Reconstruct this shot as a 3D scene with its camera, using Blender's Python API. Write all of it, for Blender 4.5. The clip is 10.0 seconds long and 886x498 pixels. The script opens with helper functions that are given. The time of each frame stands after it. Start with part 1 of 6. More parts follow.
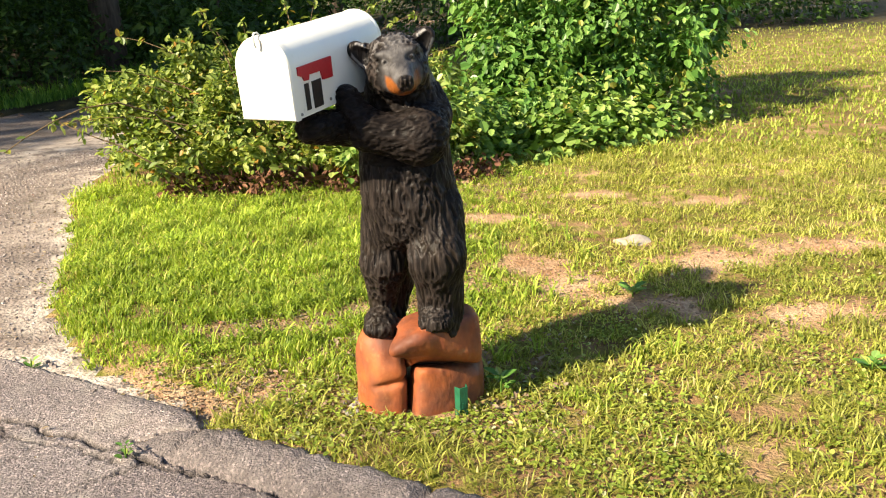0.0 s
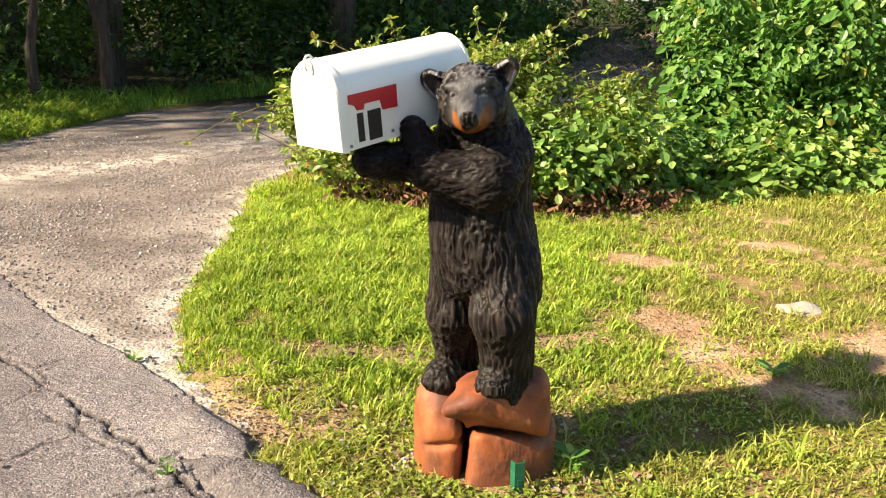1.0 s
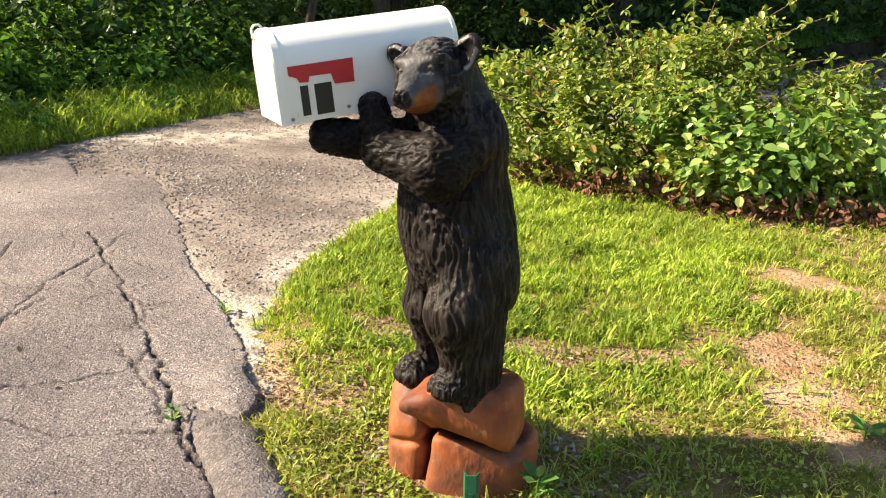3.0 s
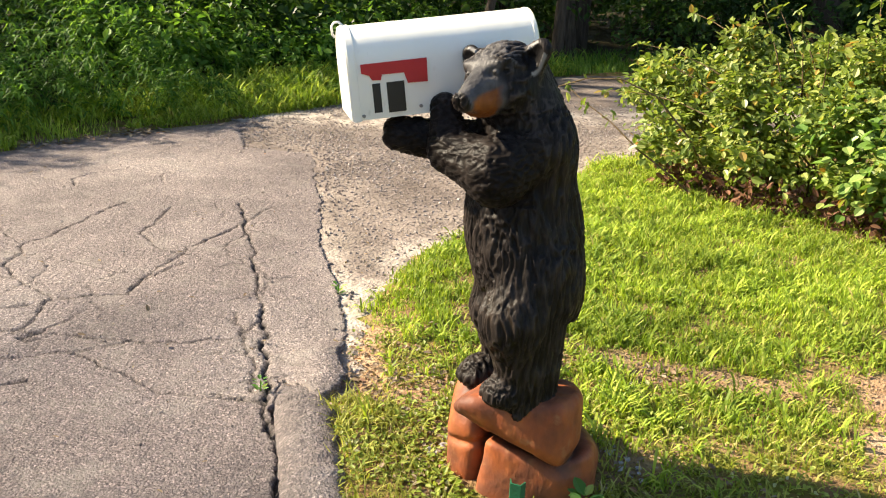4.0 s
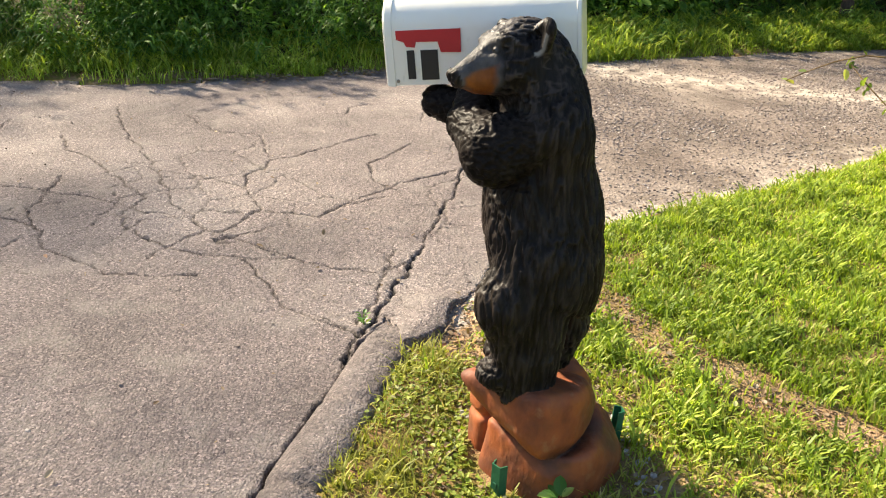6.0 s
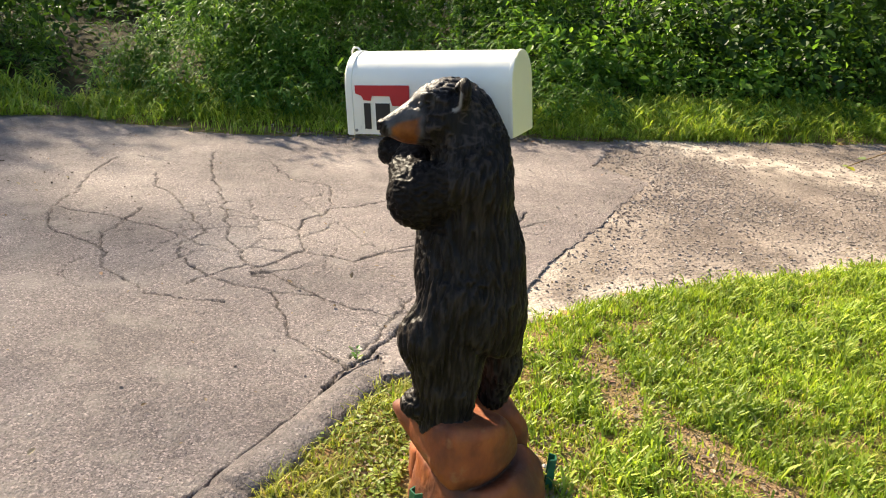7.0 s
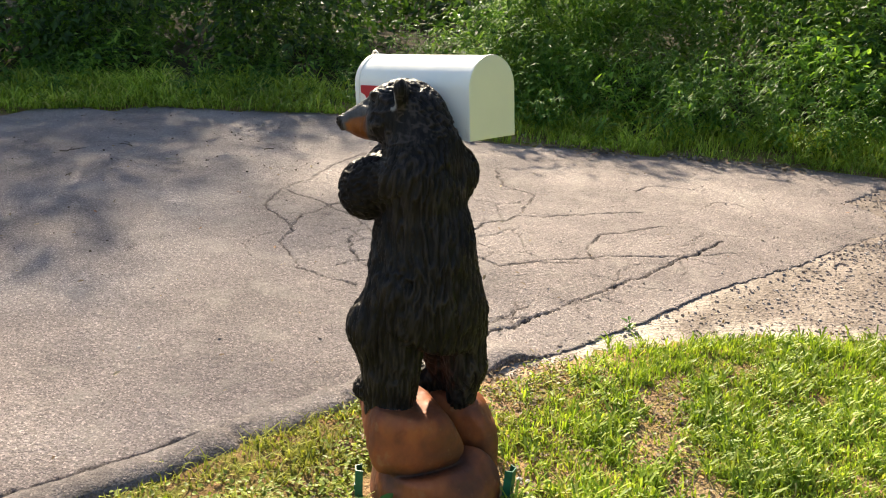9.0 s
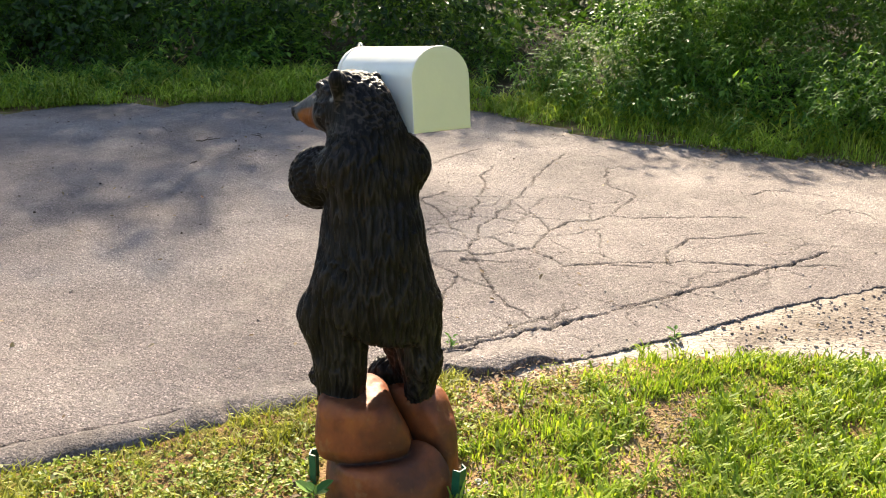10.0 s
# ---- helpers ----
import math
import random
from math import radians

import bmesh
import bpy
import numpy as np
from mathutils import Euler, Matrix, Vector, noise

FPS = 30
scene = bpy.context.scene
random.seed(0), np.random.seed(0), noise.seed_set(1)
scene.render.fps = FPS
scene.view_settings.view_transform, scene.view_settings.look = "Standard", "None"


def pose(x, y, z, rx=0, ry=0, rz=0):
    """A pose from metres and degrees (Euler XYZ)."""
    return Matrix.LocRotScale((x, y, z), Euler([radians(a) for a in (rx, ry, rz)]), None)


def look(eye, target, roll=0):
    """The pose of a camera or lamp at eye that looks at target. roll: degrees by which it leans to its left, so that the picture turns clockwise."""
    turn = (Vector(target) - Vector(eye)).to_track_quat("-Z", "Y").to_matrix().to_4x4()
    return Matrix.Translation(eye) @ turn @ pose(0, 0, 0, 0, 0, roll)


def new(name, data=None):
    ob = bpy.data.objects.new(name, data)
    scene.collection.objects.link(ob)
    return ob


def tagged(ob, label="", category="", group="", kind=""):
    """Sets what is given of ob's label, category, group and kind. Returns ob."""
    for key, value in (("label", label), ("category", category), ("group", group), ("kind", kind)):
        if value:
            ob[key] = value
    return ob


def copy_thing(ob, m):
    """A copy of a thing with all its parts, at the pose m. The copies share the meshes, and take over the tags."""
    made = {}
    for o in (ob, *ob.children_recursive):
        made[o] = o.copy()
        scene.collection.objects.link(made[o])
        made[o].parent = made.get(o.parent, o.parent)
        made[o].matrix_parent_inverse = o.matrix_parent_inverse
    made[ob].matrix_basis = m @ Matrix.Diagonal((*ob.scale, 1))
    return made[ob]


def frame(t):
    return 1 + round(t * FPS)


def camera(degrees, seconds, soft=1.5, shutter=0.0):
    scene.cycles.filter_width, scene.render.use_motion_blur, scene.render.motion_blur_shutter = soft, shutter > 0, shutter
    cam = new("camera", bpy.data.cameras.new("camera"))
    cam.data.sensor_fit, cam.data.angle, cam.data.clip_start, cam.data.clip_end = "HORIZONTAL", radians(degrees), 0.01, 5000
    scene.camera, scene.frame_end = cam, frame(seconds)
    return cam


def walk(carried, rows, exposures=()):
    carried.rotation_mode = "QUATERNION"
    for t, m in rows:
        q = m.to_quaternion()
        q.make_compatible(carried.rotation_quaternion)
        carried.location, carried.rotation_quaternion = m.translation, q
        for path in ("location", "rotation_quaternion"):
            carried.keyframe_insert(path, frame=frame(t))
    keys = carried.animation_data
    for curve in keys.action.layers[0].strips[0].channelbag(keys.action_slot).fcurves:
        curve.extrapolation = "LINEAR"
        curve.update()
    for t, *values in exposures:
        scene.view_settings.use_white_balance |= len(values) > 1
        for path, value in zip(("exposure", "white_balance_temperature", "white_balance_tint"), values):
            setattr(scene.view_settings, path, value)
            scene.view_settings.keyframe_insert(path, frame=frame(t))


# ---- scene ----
cam = camera(53.9, 10.0, soft=1.1)
PATH = [
    (0, (0.011, -0.042, 1.497), (0.004, 1.874, 0.924), -1.9),
    (0.5, (0.254, 0.207, 1.545), (-0.042, 2.109, 0.999), 0.6),
    (1, (0.481, 0.355, 1.543), (-0.038, 2.205, 0.989), 0.5),
    (1.5, (0.752, 0.497, 1.552), (-0.037, 2.245, 0.985), 0.8),
    (2, (0.934, 0.677, 1.552), (0.037, 2.363, 0.957), 0.2),
    (2.2, (1.004, 0.756, 1.576), (0.072, 2.413, 0.955), 0.5),
    (3.3, (1.445, 0.992, 1.514), (0.222, 2.458, 0.917), 0.7),
    (3.5, (1.52, 1.023, 1.552), (0.241, 2.434, 0.941), 0.7),
    (4, (1.549, 1.198, 1.575), (0.113, 2.435, 0.935), 1.9),
    (4.5, (1.659, 1.426, 1.576), (0.121, 2.54, 0.947), 2.1),
    (5, (1.811, 1.639, 1.613), (0.157, 2.538, 0.939), 1.7),
    (5.5, (1.884, 1.838, 1.619), (0.167, 2.539, 0.871), 1.3),
    (6, (2.002, 2.073, 1.685), (0.228, 2.558, 0.9), 2.3),
    (6.2, (2.09, 2.188, 1.688), (0.267, 2.606, 0.98), 2.8),
    (7.3, (2.359, 2.789, 1.709), (0.474, 2.901, 1.051), 3.2),
    (7.5, (2.372, 2.921, 1.71), (0.484, 2.968, 1.054), 2.3),
    (8, (2.465, 3.241, 1.685), (0.599, 2.977, 1.016), 2.2),
    (8.5, (2.44, 3.498, 1.715), (0.615, 3.04, 1.037), 1.7),
    (9, (2.269, 3.834, 1.737), (0.486, 3.206, 1.083), 2.7),
    (9.5, (2.121, 4.258, 1.725), (0.446, 3.393, 1.059), 1.7),
    (10, (1.907, 4.51, 1.737), (0.329, 3.481, 1.066), 0.8),
]
walk(cam, [(t, look(eye, target, roll)) for t, eye, target, roll in PATH], [(0, 1.36), (1.5, 1.43), (9.0, 1.44), (10, 1.6)])

# ---- world, sun ----
SUN_AZ, SUN_EL = math.atan2(-0.59, -0.81), radians(34)
SUN_DIR = Vector((math.cos(SUN_AZ) * math.cos(SUN_EL), math.sin(SUN_AZ) * math.cos(SUN_EL), math.sin(SUN_EL)))
world = bpy.data.worlds.new("sky")
scene.world = world
world.use_nodes = True
wn = world.node_tree.nodes
sky = wn.new("ShaderNodeTexSky")
sky.sky_type = "NISHITA"
sky.sun_disc = False
sky.sun_elevation, sky.sun_rotation = SUN_EL, math.atan2(SUN_DIR.x, SUN_DIR.y)
world.node_tree.links.new(sky.outputs[0], wn["Background"].inputs[0])
wn["Background"].inputs[1].default_value = 0.1
sun = new("sun", bpy.data.lights.new("sun", "SUN"))
sun.data.energy, sun.data.angle, sun.data.color = 6.0, radians(1.3), (1.0, 0.86, 0.64)
sun.matrix_world = look(SUN_DIR * 60, (0, 0, 0))


# ---- small tools ----
def part(name, data, parent=None, label=""):
    """A mesh object, under parent if given."""
    ob = new(name, data)
    if parent is not None:
        ob.parent = parent
    return tagged(ob, label)


def thing(name, label, category, at=None, group="", kind=""):
    ob = new(name)
    ob.empty_display_size = 0.1
    if at is not None:
        ob.matrix_world = at
    return tagged(ob, label, category, group, kind)


def mesh_of(name, verts, faces, mats, smooth=False, slots=None):
    """A mesh from arrays: verts (n, 3) and one or more face arrays (m, k)."""
    me = bpy.data.meshes.new(name)
    verts = np.asarray(verts, dtype=np.float32)
    faces = [np.asarray(f, dtype=np.int32) for f in (faces if isinstance(faces, list) else [faces]) if len(f)]
    total = np.concatenate([np.full(len(f), f.shape[1], np.int32) for f in faces])
    loops = np.concatenate([f.ravel() for f in faces])
    me.vertices.add(len(verts))
    me.vertices.foreach_set("co", verts.ravel())
    me.loops.add(len(loops))
    me.loops.foreach_set("vertex_index", loops)
    me.polygons.add(len(total))
    me.polygons.foreach_set("loop_start", np.concatenate([[0], np.cumsum(total)[:-1]]).astype(np.int32))
    me.polygons.foreach_set("loop_total", total)
    if slots is not None:
        me.polygons.foreach_set("material_index", np.asarray(slots, dtype=np.int32))
    me.polygons.foreach_set("use_smooth", np.full(len(total), smooth))
    for m in (mats if isinstance(mats, (list, tuple)) else [mats]):
        me.materials.append(m)
    me.update(calc_edges=True)
    me.validate()
    return me


def from_bm(name, bm, mat, smooth=False):
    me = bpy.data.meshes.new(name)
    bmesh.ops.recalc_face_normals(bm, faces=bm.faces)
    bm.to_mesh(me)
    bm.free()
    me.polygons.foreach_set("use_smooth", np.full(len(me.polygons), smooth))
    me.materials.append(mat)
    return me


def attribute(me, name, values):
    a = me.attributes.new(name, "FLOAT", "POINT")
    a.data.foreach_set("value", np.asarray(values, dtype=np.float32))


def vnoise(p):
    """Value noise in -1..1 at points (..., 3)."""
    i = np.floor(p).astype(np.int64)
    f = p - i
    u = f * f * (3 - 2 * f)
    out = 0
    for dx in (0, 1):
        for dy in (0, 1):
            for dz in (0, 1):
                h = ((i[..., 0] + dx) * 374761393 + (i[..., 1] + dy) * 668265263 + (i[..., 2] + dz) * 1274126177) & 0xFFFFFFFF
                h = ((h ^ (h >> 13)) * 1103515245) & 0xFFFFFFFF
                h = (h ^ (h >> 16)) & 0xFFFF
                w = (u[..., 0] if dx else 1 - u[..., 0]) * (u[..., 1] if dy else 1 - u[..., 1]) * (u[..., 2] if dz else 1 - u[..., 2])
                out = out + w * (h / 32767.5 - 1)
    return out


def noise2(x, y, scale, seed=0.0):
    return vnoise(np.stack([x * scale, y * scale, np.full_like(x, seed + 0.37)], -1))


def inside(x, y, poly):
    """Which points lie in the polygon."""
    r = np.zeros(x.shape, bool)
    px, py = poly[-1]
    for qx, qy in poly:
        if qy != py:
            r ^= ((qy > y) != (py > y)) & (x < (px - qx) * (y - qy) / (py - qy) + qx)
        px, py = qx, qy
    return r


def line_distance(x, y, pts):
    d = np.full(x.shape, 1e3)
    for (ax, ay), (bx, by) in zip(pts[:-1], pts[1:]):
        ux, uy = bx - ax, by - ay
        t = np.clip(((x - ax) * ux + (y - ay) * uy) / (ux * ux + uy * uy), 0, 1)
        d = np.minimum(d, np.hypot(x - ax - t * ux, y - ay - t * uy))
    return d


def step(a, b, v):
    t = np.clip((v - a) / (b - a), 0, 1)
    return t * t * (3 - 2 * t)


def tube(points, radii, sides=8, jag=0.0):
    """Verts and quads of a bent, tapered tube."""
    pts = [Vector(p) for p in points]
    vs, fs, side = [], [], Vector((0.31, 0.95, 0.07))
    for i, p in enumerate(pts):
        d = (pts[min(i + 1, len(pts) - 1)] - pts[max(i - 1, 0)]).normalized()
        side = (side - d * side.dot(d)).normalized()
        up = d.cross(side)
        for k in range(sides):
            a = 2 * math.pi * k / sides
            r = radii[i] * (1 + jag * random.uniform(-1, 1))
            vs.append(p + side * (r * math.cos(a)) + up * (r * math.sin(a)))
    for i in range(len(pts) - 1):
        for k in range(sides):
            a, b = i * sides + k, i * sides + (k + 1) % sides
            fs.append((a, b, b + sides, a + sides))
    return [tuple(v) for v in vs], fs


def tubes_mesh(name, list_of_tubes, mat):
    vs, fs = [], []
    for v, f in list_of_tubes:
        n = len(vs)
        vs += v
        fs += [tuple(i + n for i in q) for q in f]
    return mesh_of(name, np.array(vs), np.array(fs), mat, True)


# ---- materials ----
class Nodes:
    """A node material under construction."""

    def __init__(self, name, rough=0.7, metal=0.0, spec=0.5):
        self.mat = bpy.data.materials.new(name)
        self.mat.use_nodes = True
        self.tree = self.mat.node_tree
        self.p = self.tree.nodes["Principled BSDF"]
        self.set(self.p, "Roughness", rough)
        self.set(self.p, "Metallic", metal)
        self.set(self.p, "Specular IOR Level", spec)
        self.coords = self.add("ShaderNodeTexCoord").outputs["Object"]

    def add(self, kind, **values):
        n = self.tree.nodes.new(kind)
        for k, v in values.items():
            self.set(n, k, v)
        return n

    def set(self, node, name, v):
        if isinstance(v, bpy.types.NodeSocket):
            self.tree.links.new(v, node.inputs[name])
        else:
            node.inputs[name].default_value = v

    def noise(self, scale, detail=3.0, stretch=None, rough=0.55):
        n = self.add("ShaderNodeTexNoise", Scale=scale, Detail=detail, Roughness=rough)
        co = self.coords
        if stretch:
            m = self.add("ShaderNodeMapping", Scale=stretch)
            self.tree.links.new(co, m.inputs["Vector"])
            co = m.outputs[0]
        self.tree.links.new(co, n.inputs["Vector"])
        return n.outputs["Fac"]

    def ramp(self, fac, *stops):
        n = self.add("ShaderNodeValToRGB")
        e = n.color_ramp.elements
        while len(e) < len(stops):
            e.new(0.5)
        for k, (at, c) in zip(e, stops):
            k.position, k.color = at, (*c, 1) if len(c) == 3 else c
        self.tree.links.new(fac, n.inputs[0])
        return n.outputs[0]

    def mix(self, fac, a, b, how="MIX"):
        n = self.tree.nodes.new("ShaderNodeMix")
        n.data_type, n.blend_type = "RGBA", how
        for sock, v in ((n.inputs[0], fac), (n.inputs[6], a), (n.inputs[7], b)):
            if isinstance(v, bpy.types.NodeSocket):
                self.tree.links.new(v, sock)
            else:
                sock.default_value = v if isinstance(v, float) else (*v, 1)
        return n.outputs[2]

    def math(self, how, a, b=0.5):
        n = self.tree.nodes.new("ShaderNodeMath")
        n.operation = how
        for sock, v in ((n.inputs[0], a), (n.inputs[1], b)):
            if isinstance(v, bpy.types.NodeSocket):
                self.tree.links.new(v, sock)
            else:
                sock.default_value = v
        return n.outputs[0]

    def bump(self, height, depth, strength=1.0):
        n = self.add("ShaderNodeBump", Height=height, Distance=depth, Strength=strength)
        self.tree.links.new(n.outputs[0], self.p.inputs["Normal"])

    def island(self):
        return self.add("ShaderNodeNewGeometry").outputs["Random Per Island"]

    def colour(self, c):
        self.set(self.p, "Base Color", c)
        return self.mat

    def leafy(self, c, share=0.4, tint=(1.15, 1.2, 0.55)):
        """A leaf that lets some light through."""
        self.set(self.p, "Base Color", c)
        tr = self.add("ShaderNodeBsdfTranslucent")
        self.set(tr, "Color", self.mix(1.0, c, tint, "MULTIPLY"))
        mx = self.add("ShaderNodeMixShader", Fac=share)
        self.tree.links.new(self.p.outputs[0], mx.inputs[1])
        self.tree.links.new(tr.outputs[0], mx.inputs[2])
        self.tree.links.new(mx.outputs[0], self.tree.nodes["Material Output"].inputs[0])
        return self.mat


def leaf_material(name, dark, mid, light, odd=None, share=0.4, rough=0.45, scale=1.2, spec=0.3):
    n = Nodes(name, rough, spec=spec)
    stops = [(0.0, dark), (0.5, mid), (0.94 if odd else 1.0, light)] + ([(1.0, odd)] if odd else [])
    c = n.ramp(n.island(), *stops)
    c = n.mix(n.ramp(n.noise(scale, 2.0), (0.35, (0, 0, 0)), (0.7, (0.55, 0.55, 0.55))), c, tuple(0.62 * v for v in dark), "MIX")
    return n.leafy(c, share)


def asphalt_material():
    n = Nodes("cracked_asphalt", 0.85, spec=0.3)
    big = n.ramp(n.noise(0.9, 5.0), (0.3, (0.128, 0.107, 0.101)), (0.5, (0.196, 0.164, 0.154)), (0.7, (0.3, 0.258, 0.236)))
    stones = n.add("ShaderNodeTexVoronoi", Scale=140.0)
    n.tree.links.new(n.coords, stones.inputs["Vector"])
    speck = n.ramp(stones.outputs["Color"], (0.0, (0.4, 0.38, 0.38)), (0.4, (0.8, 0.79, 0.8)), (0.7, (1.12, 1.1, 1.1)), (1.0, (2.3, 2.22, 2.2)))
    c = n.mix(0.92, big, speck, "MULTIPLY")
    c = n.mix(n.ramp(n.noise(4.5, 6.0), (0.52, (0, 0, 0)), (0.75, (0.55, 0.55, 0.55))), c, (0.28, 0.25, 0.22))
    crack = n.add("ShaderNodeAttribute")
    crack.attribute_name = "crack"
    c = n.mix(crack.outputs["Fac"], c, (0.022, 0.018, 0.014))
    n.bump(n.math("ADD", n.noise(120.0, 3.0), n.math("MULTIPLY", n.noise(34.0, 4.0), 1.3)), 0.011)
    return n.colour(c)


def kerb_material():
    n = Nodes("asphalt_kerb", 0.85, spec=0.3)
    stones = n.add("ShaderNodeTexVoronoi", Scale=130.0)
    n.tree.links.new(n.coords, stones.inputs["Vector"])
    big = n.ramp(n.noise(4.0, 6.0), (0.3, (0.12, 0.101, 0.097)), (0.52, (0.182, 0.155, 0.147)), (0.75, (0.27, 0.236, 0.22)))
    c = n.mix(0.8, big, n.ramp(stones.outputs["Color"], (0.0, (0.38, 0.37, 0.37)), (0.45, (0.85, 0.85, 0.85)), (0.75, (1.15, 1.12, 1.1)), (1.0, (2.2, 2.12, 2.1))), "MULTIPLY")
    c = n.mix(n.ramp(n.noise(11.0, 6.0), (0.55, (0, 0, 0)), (0.75, (0.5, 0.5, 0.5))), c, (0.06, 0.05, 0.045))
    n.bump(n.math("ADD", n.noise(120.0, 3.0), n.math("MULTIPLY", n.noise(28.0, 4.0), 1.4)), 0.011)
    return n.colour(c)


def soil_material():
    n = Nodes("lawn_soil", 0.95, spec=0.1)
    c = n.ramp(n.noise(2.2, 6.0), (0.3, (0.12, 0.078, 0.036)), (0.5, (0.24, 0.145, 0.07)), (0.68, (0.4, 0.265, 0.145)))
    green = n.ramp(n.noise(9.0, 5.0), (0.42, (0, 0, 0)), (0.6, (1, 1, 1)))
    bare = n.add("ShaderNodeAttribute")
    bare.attribute_name = "bare"
    c = n.mix(n.math("MULTIPLY", green, n.math("SUBTRACT", 1.0, bare.outputs["Fac"])), c, (0.15, 0.155, 0.024))
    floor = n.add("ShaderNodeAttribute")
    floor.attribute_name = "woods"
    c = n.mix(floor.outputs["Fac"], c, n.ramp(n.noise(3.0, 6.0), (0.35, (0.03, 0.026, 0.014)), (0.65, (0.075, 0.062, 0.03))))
    c = n.mix(n.math("MULTIPLY", bare.outputs["Fac"], 0.75), c, n.ramp(n.noise(5.0, 6.0), (0.3, (0.33, 0.18, 0.09)), (0.7, (0.66, 0.47, 0.3))))
    c = n.mix(0.6, c, n.ramp(n.noise(70.0, 4.0), (0.3, (0.55, 0.55, 0.55)), (0.7, (1.3, 1.3, 1.3))), "MULTIPLY")
    n.bump(n.noise(60.0, 5.0), 0.02)
    return n.colour(c)


def gravel_material():
    n = Nodes("pale_gravel", 0.9, spec=0.2)
    vor = n.add("ShaderNodeTexVoronoi", Scale=48.0)
    n.tree.links.new(n.coords, vor.inputs["Vector"])
    big = n.ramp(n.noise(1.5, 6.0), (0.34, (0.12, 0.096, 0.082)), (0.52, (0.185, 0.149, 0.128)), (0.8, (0.3, 0.248, 0.21)))
    c = n.mix(0.8, big, n.ramp(vor.outputs["Color"], (0.0, (0.5, 0.48, 0.46)), (0.6, (1.0, 1.0, 1.0)), (1.0, (1.5, 1.5, 1.48))), "MULTIPLY")
    pale = n.add("ShaderNodeAttribute")
    pale.attribute_name = "pale"
    c = n.mix(n.math("MULTIPLY", pale.outputs["Fac"], n.ramp(n.noise(5.0, 6.0), (0.4, (0.12, 0.12, 0.12)), (0.58, (0.95, 0.95, 0.95)))), c, (0.49, 0.42, 0.35))
    n.bump(n.math("ADD", vor.outputs["Distance"], n.noise(90.0, 3.0)), 0.007)
    return n.colour(c)


def stone_material():
    n = Nodes("small_stones", 0.85, spec=0.3)
    c = n.ramp(n.island(), (0.0, (0.17, 0.137, 0.12)), (0.5, (0.235, 0.192, 0.17)), (0.9, (0.33, 0.28, 0.25)), (1.0, (0.52, 0.46, 0.42)))
    n.bump(n.noise(80.0, 3.0), 0.003)
    return n.colour(c)


def fur_material(name, stretch, top=0.05, depth=0.005, spec=0.13):
    n = Nodes(name, 0.45, spec=spec)
    grain = n.noise(38.0, 5.0, stretch)
    fine = n.noise(85.0, 4.0, stretch)
    c = n.ramp(n.math("ADD", n.math("MULTIPLY", grain, 0.5), n.math("MULTIPLY", fine, 0.5)), (0.34, (0.003, 0.0024, 0.0021)), (0.52, (0.0105, 0.0083, 0.0074)), (0.68, (0.85 * top, 0.66 * top, 0.57 * top)))
    c = n.mix(n.ramp(n.noise(5.0, 5.0), (0.56, (0, 0, 0)), (0.74, (0.35, 0.35, 0.35))), c, (0.04, 0.026, 0.012))
    n.set(n.p, "Roughness", n.ramp(n.noise(16.0, 3.0), (0.3, (0.36, 0.36, 0.36)), (0.7, (0.56, 0.56, 0.56))))
    # ridge and worn mix real wear with sun highlights painted in as colour
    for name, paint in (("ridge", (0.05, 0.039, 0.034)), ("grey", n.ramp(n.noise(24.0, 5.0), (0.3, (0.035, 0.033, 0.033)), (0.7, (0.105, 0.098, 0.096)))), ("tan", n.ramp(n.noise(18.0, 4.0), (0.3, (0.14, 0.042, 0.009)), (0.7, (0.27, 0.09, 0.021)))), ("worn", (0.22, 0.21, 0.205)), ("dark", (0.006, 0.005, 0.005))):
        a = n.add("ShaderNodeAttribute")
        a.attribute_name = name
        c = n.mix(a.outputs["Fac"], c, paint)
    n.bump(n.math("ADD", grain, n.math("MULTIPLY", fine, 0.7)), depth)
    return n.colour(c)


def redwood_material():
    n = Nodes("red_stained_wood", 0.52, spec=0.4)
    grain = n.noise(8.0, 5.0, (1.4, 1.4, 0.9))
    c = n.ramp(grain, (0.28, (0.17, 0.04, 0.013)), (0.5, (0.31, 0.08, 0.022)), (0.75, (0.42, 0.128, 0.034)))
    c = n.mix(n.ramp(n.noise(6.0, 7.0), (0.4, (0, 0, 0)), (0.64, (0.9, 0.9, 0.9))), c, (0.1, 0.036, 0.02))
    c = n.mix(n.ramp(n.noise(22.0, 6.0), (0.6, (0, 0, 0)), (0.78, (0.55, 0.55, 0.55))), c, (0.36, 0.19, 0.085))
    n.set(n.p, "Roughness", n.ramp(n.noise(11.0, 4.0), (0.35, (0.52, 0.52, 0.52)), (0.65, (0.8, 0.8, 0.8))))
    seam = n.add("ShaderNodeAttribute")
    seam.attribute_name = "seam"
    c = n.mix(n.math("MULTIPLY", seam.outputs["Fac"], n.ramp(n.noise(26.0, 5.0), (0.3, (0.55, 0.55, 0.55)), (0.6, (1, 1, 1)))), c, (0.032, 0.014, 0.009))
    n.bump(n.math("ADD", n.noise(30.0, 5.0, (1, 1, 0.6)), n.math("MULTIPLY", n.noise(110.0, 3.0, (1, 1, 0.4)), 0.4)), 0.0025)
    return n.colour(c)


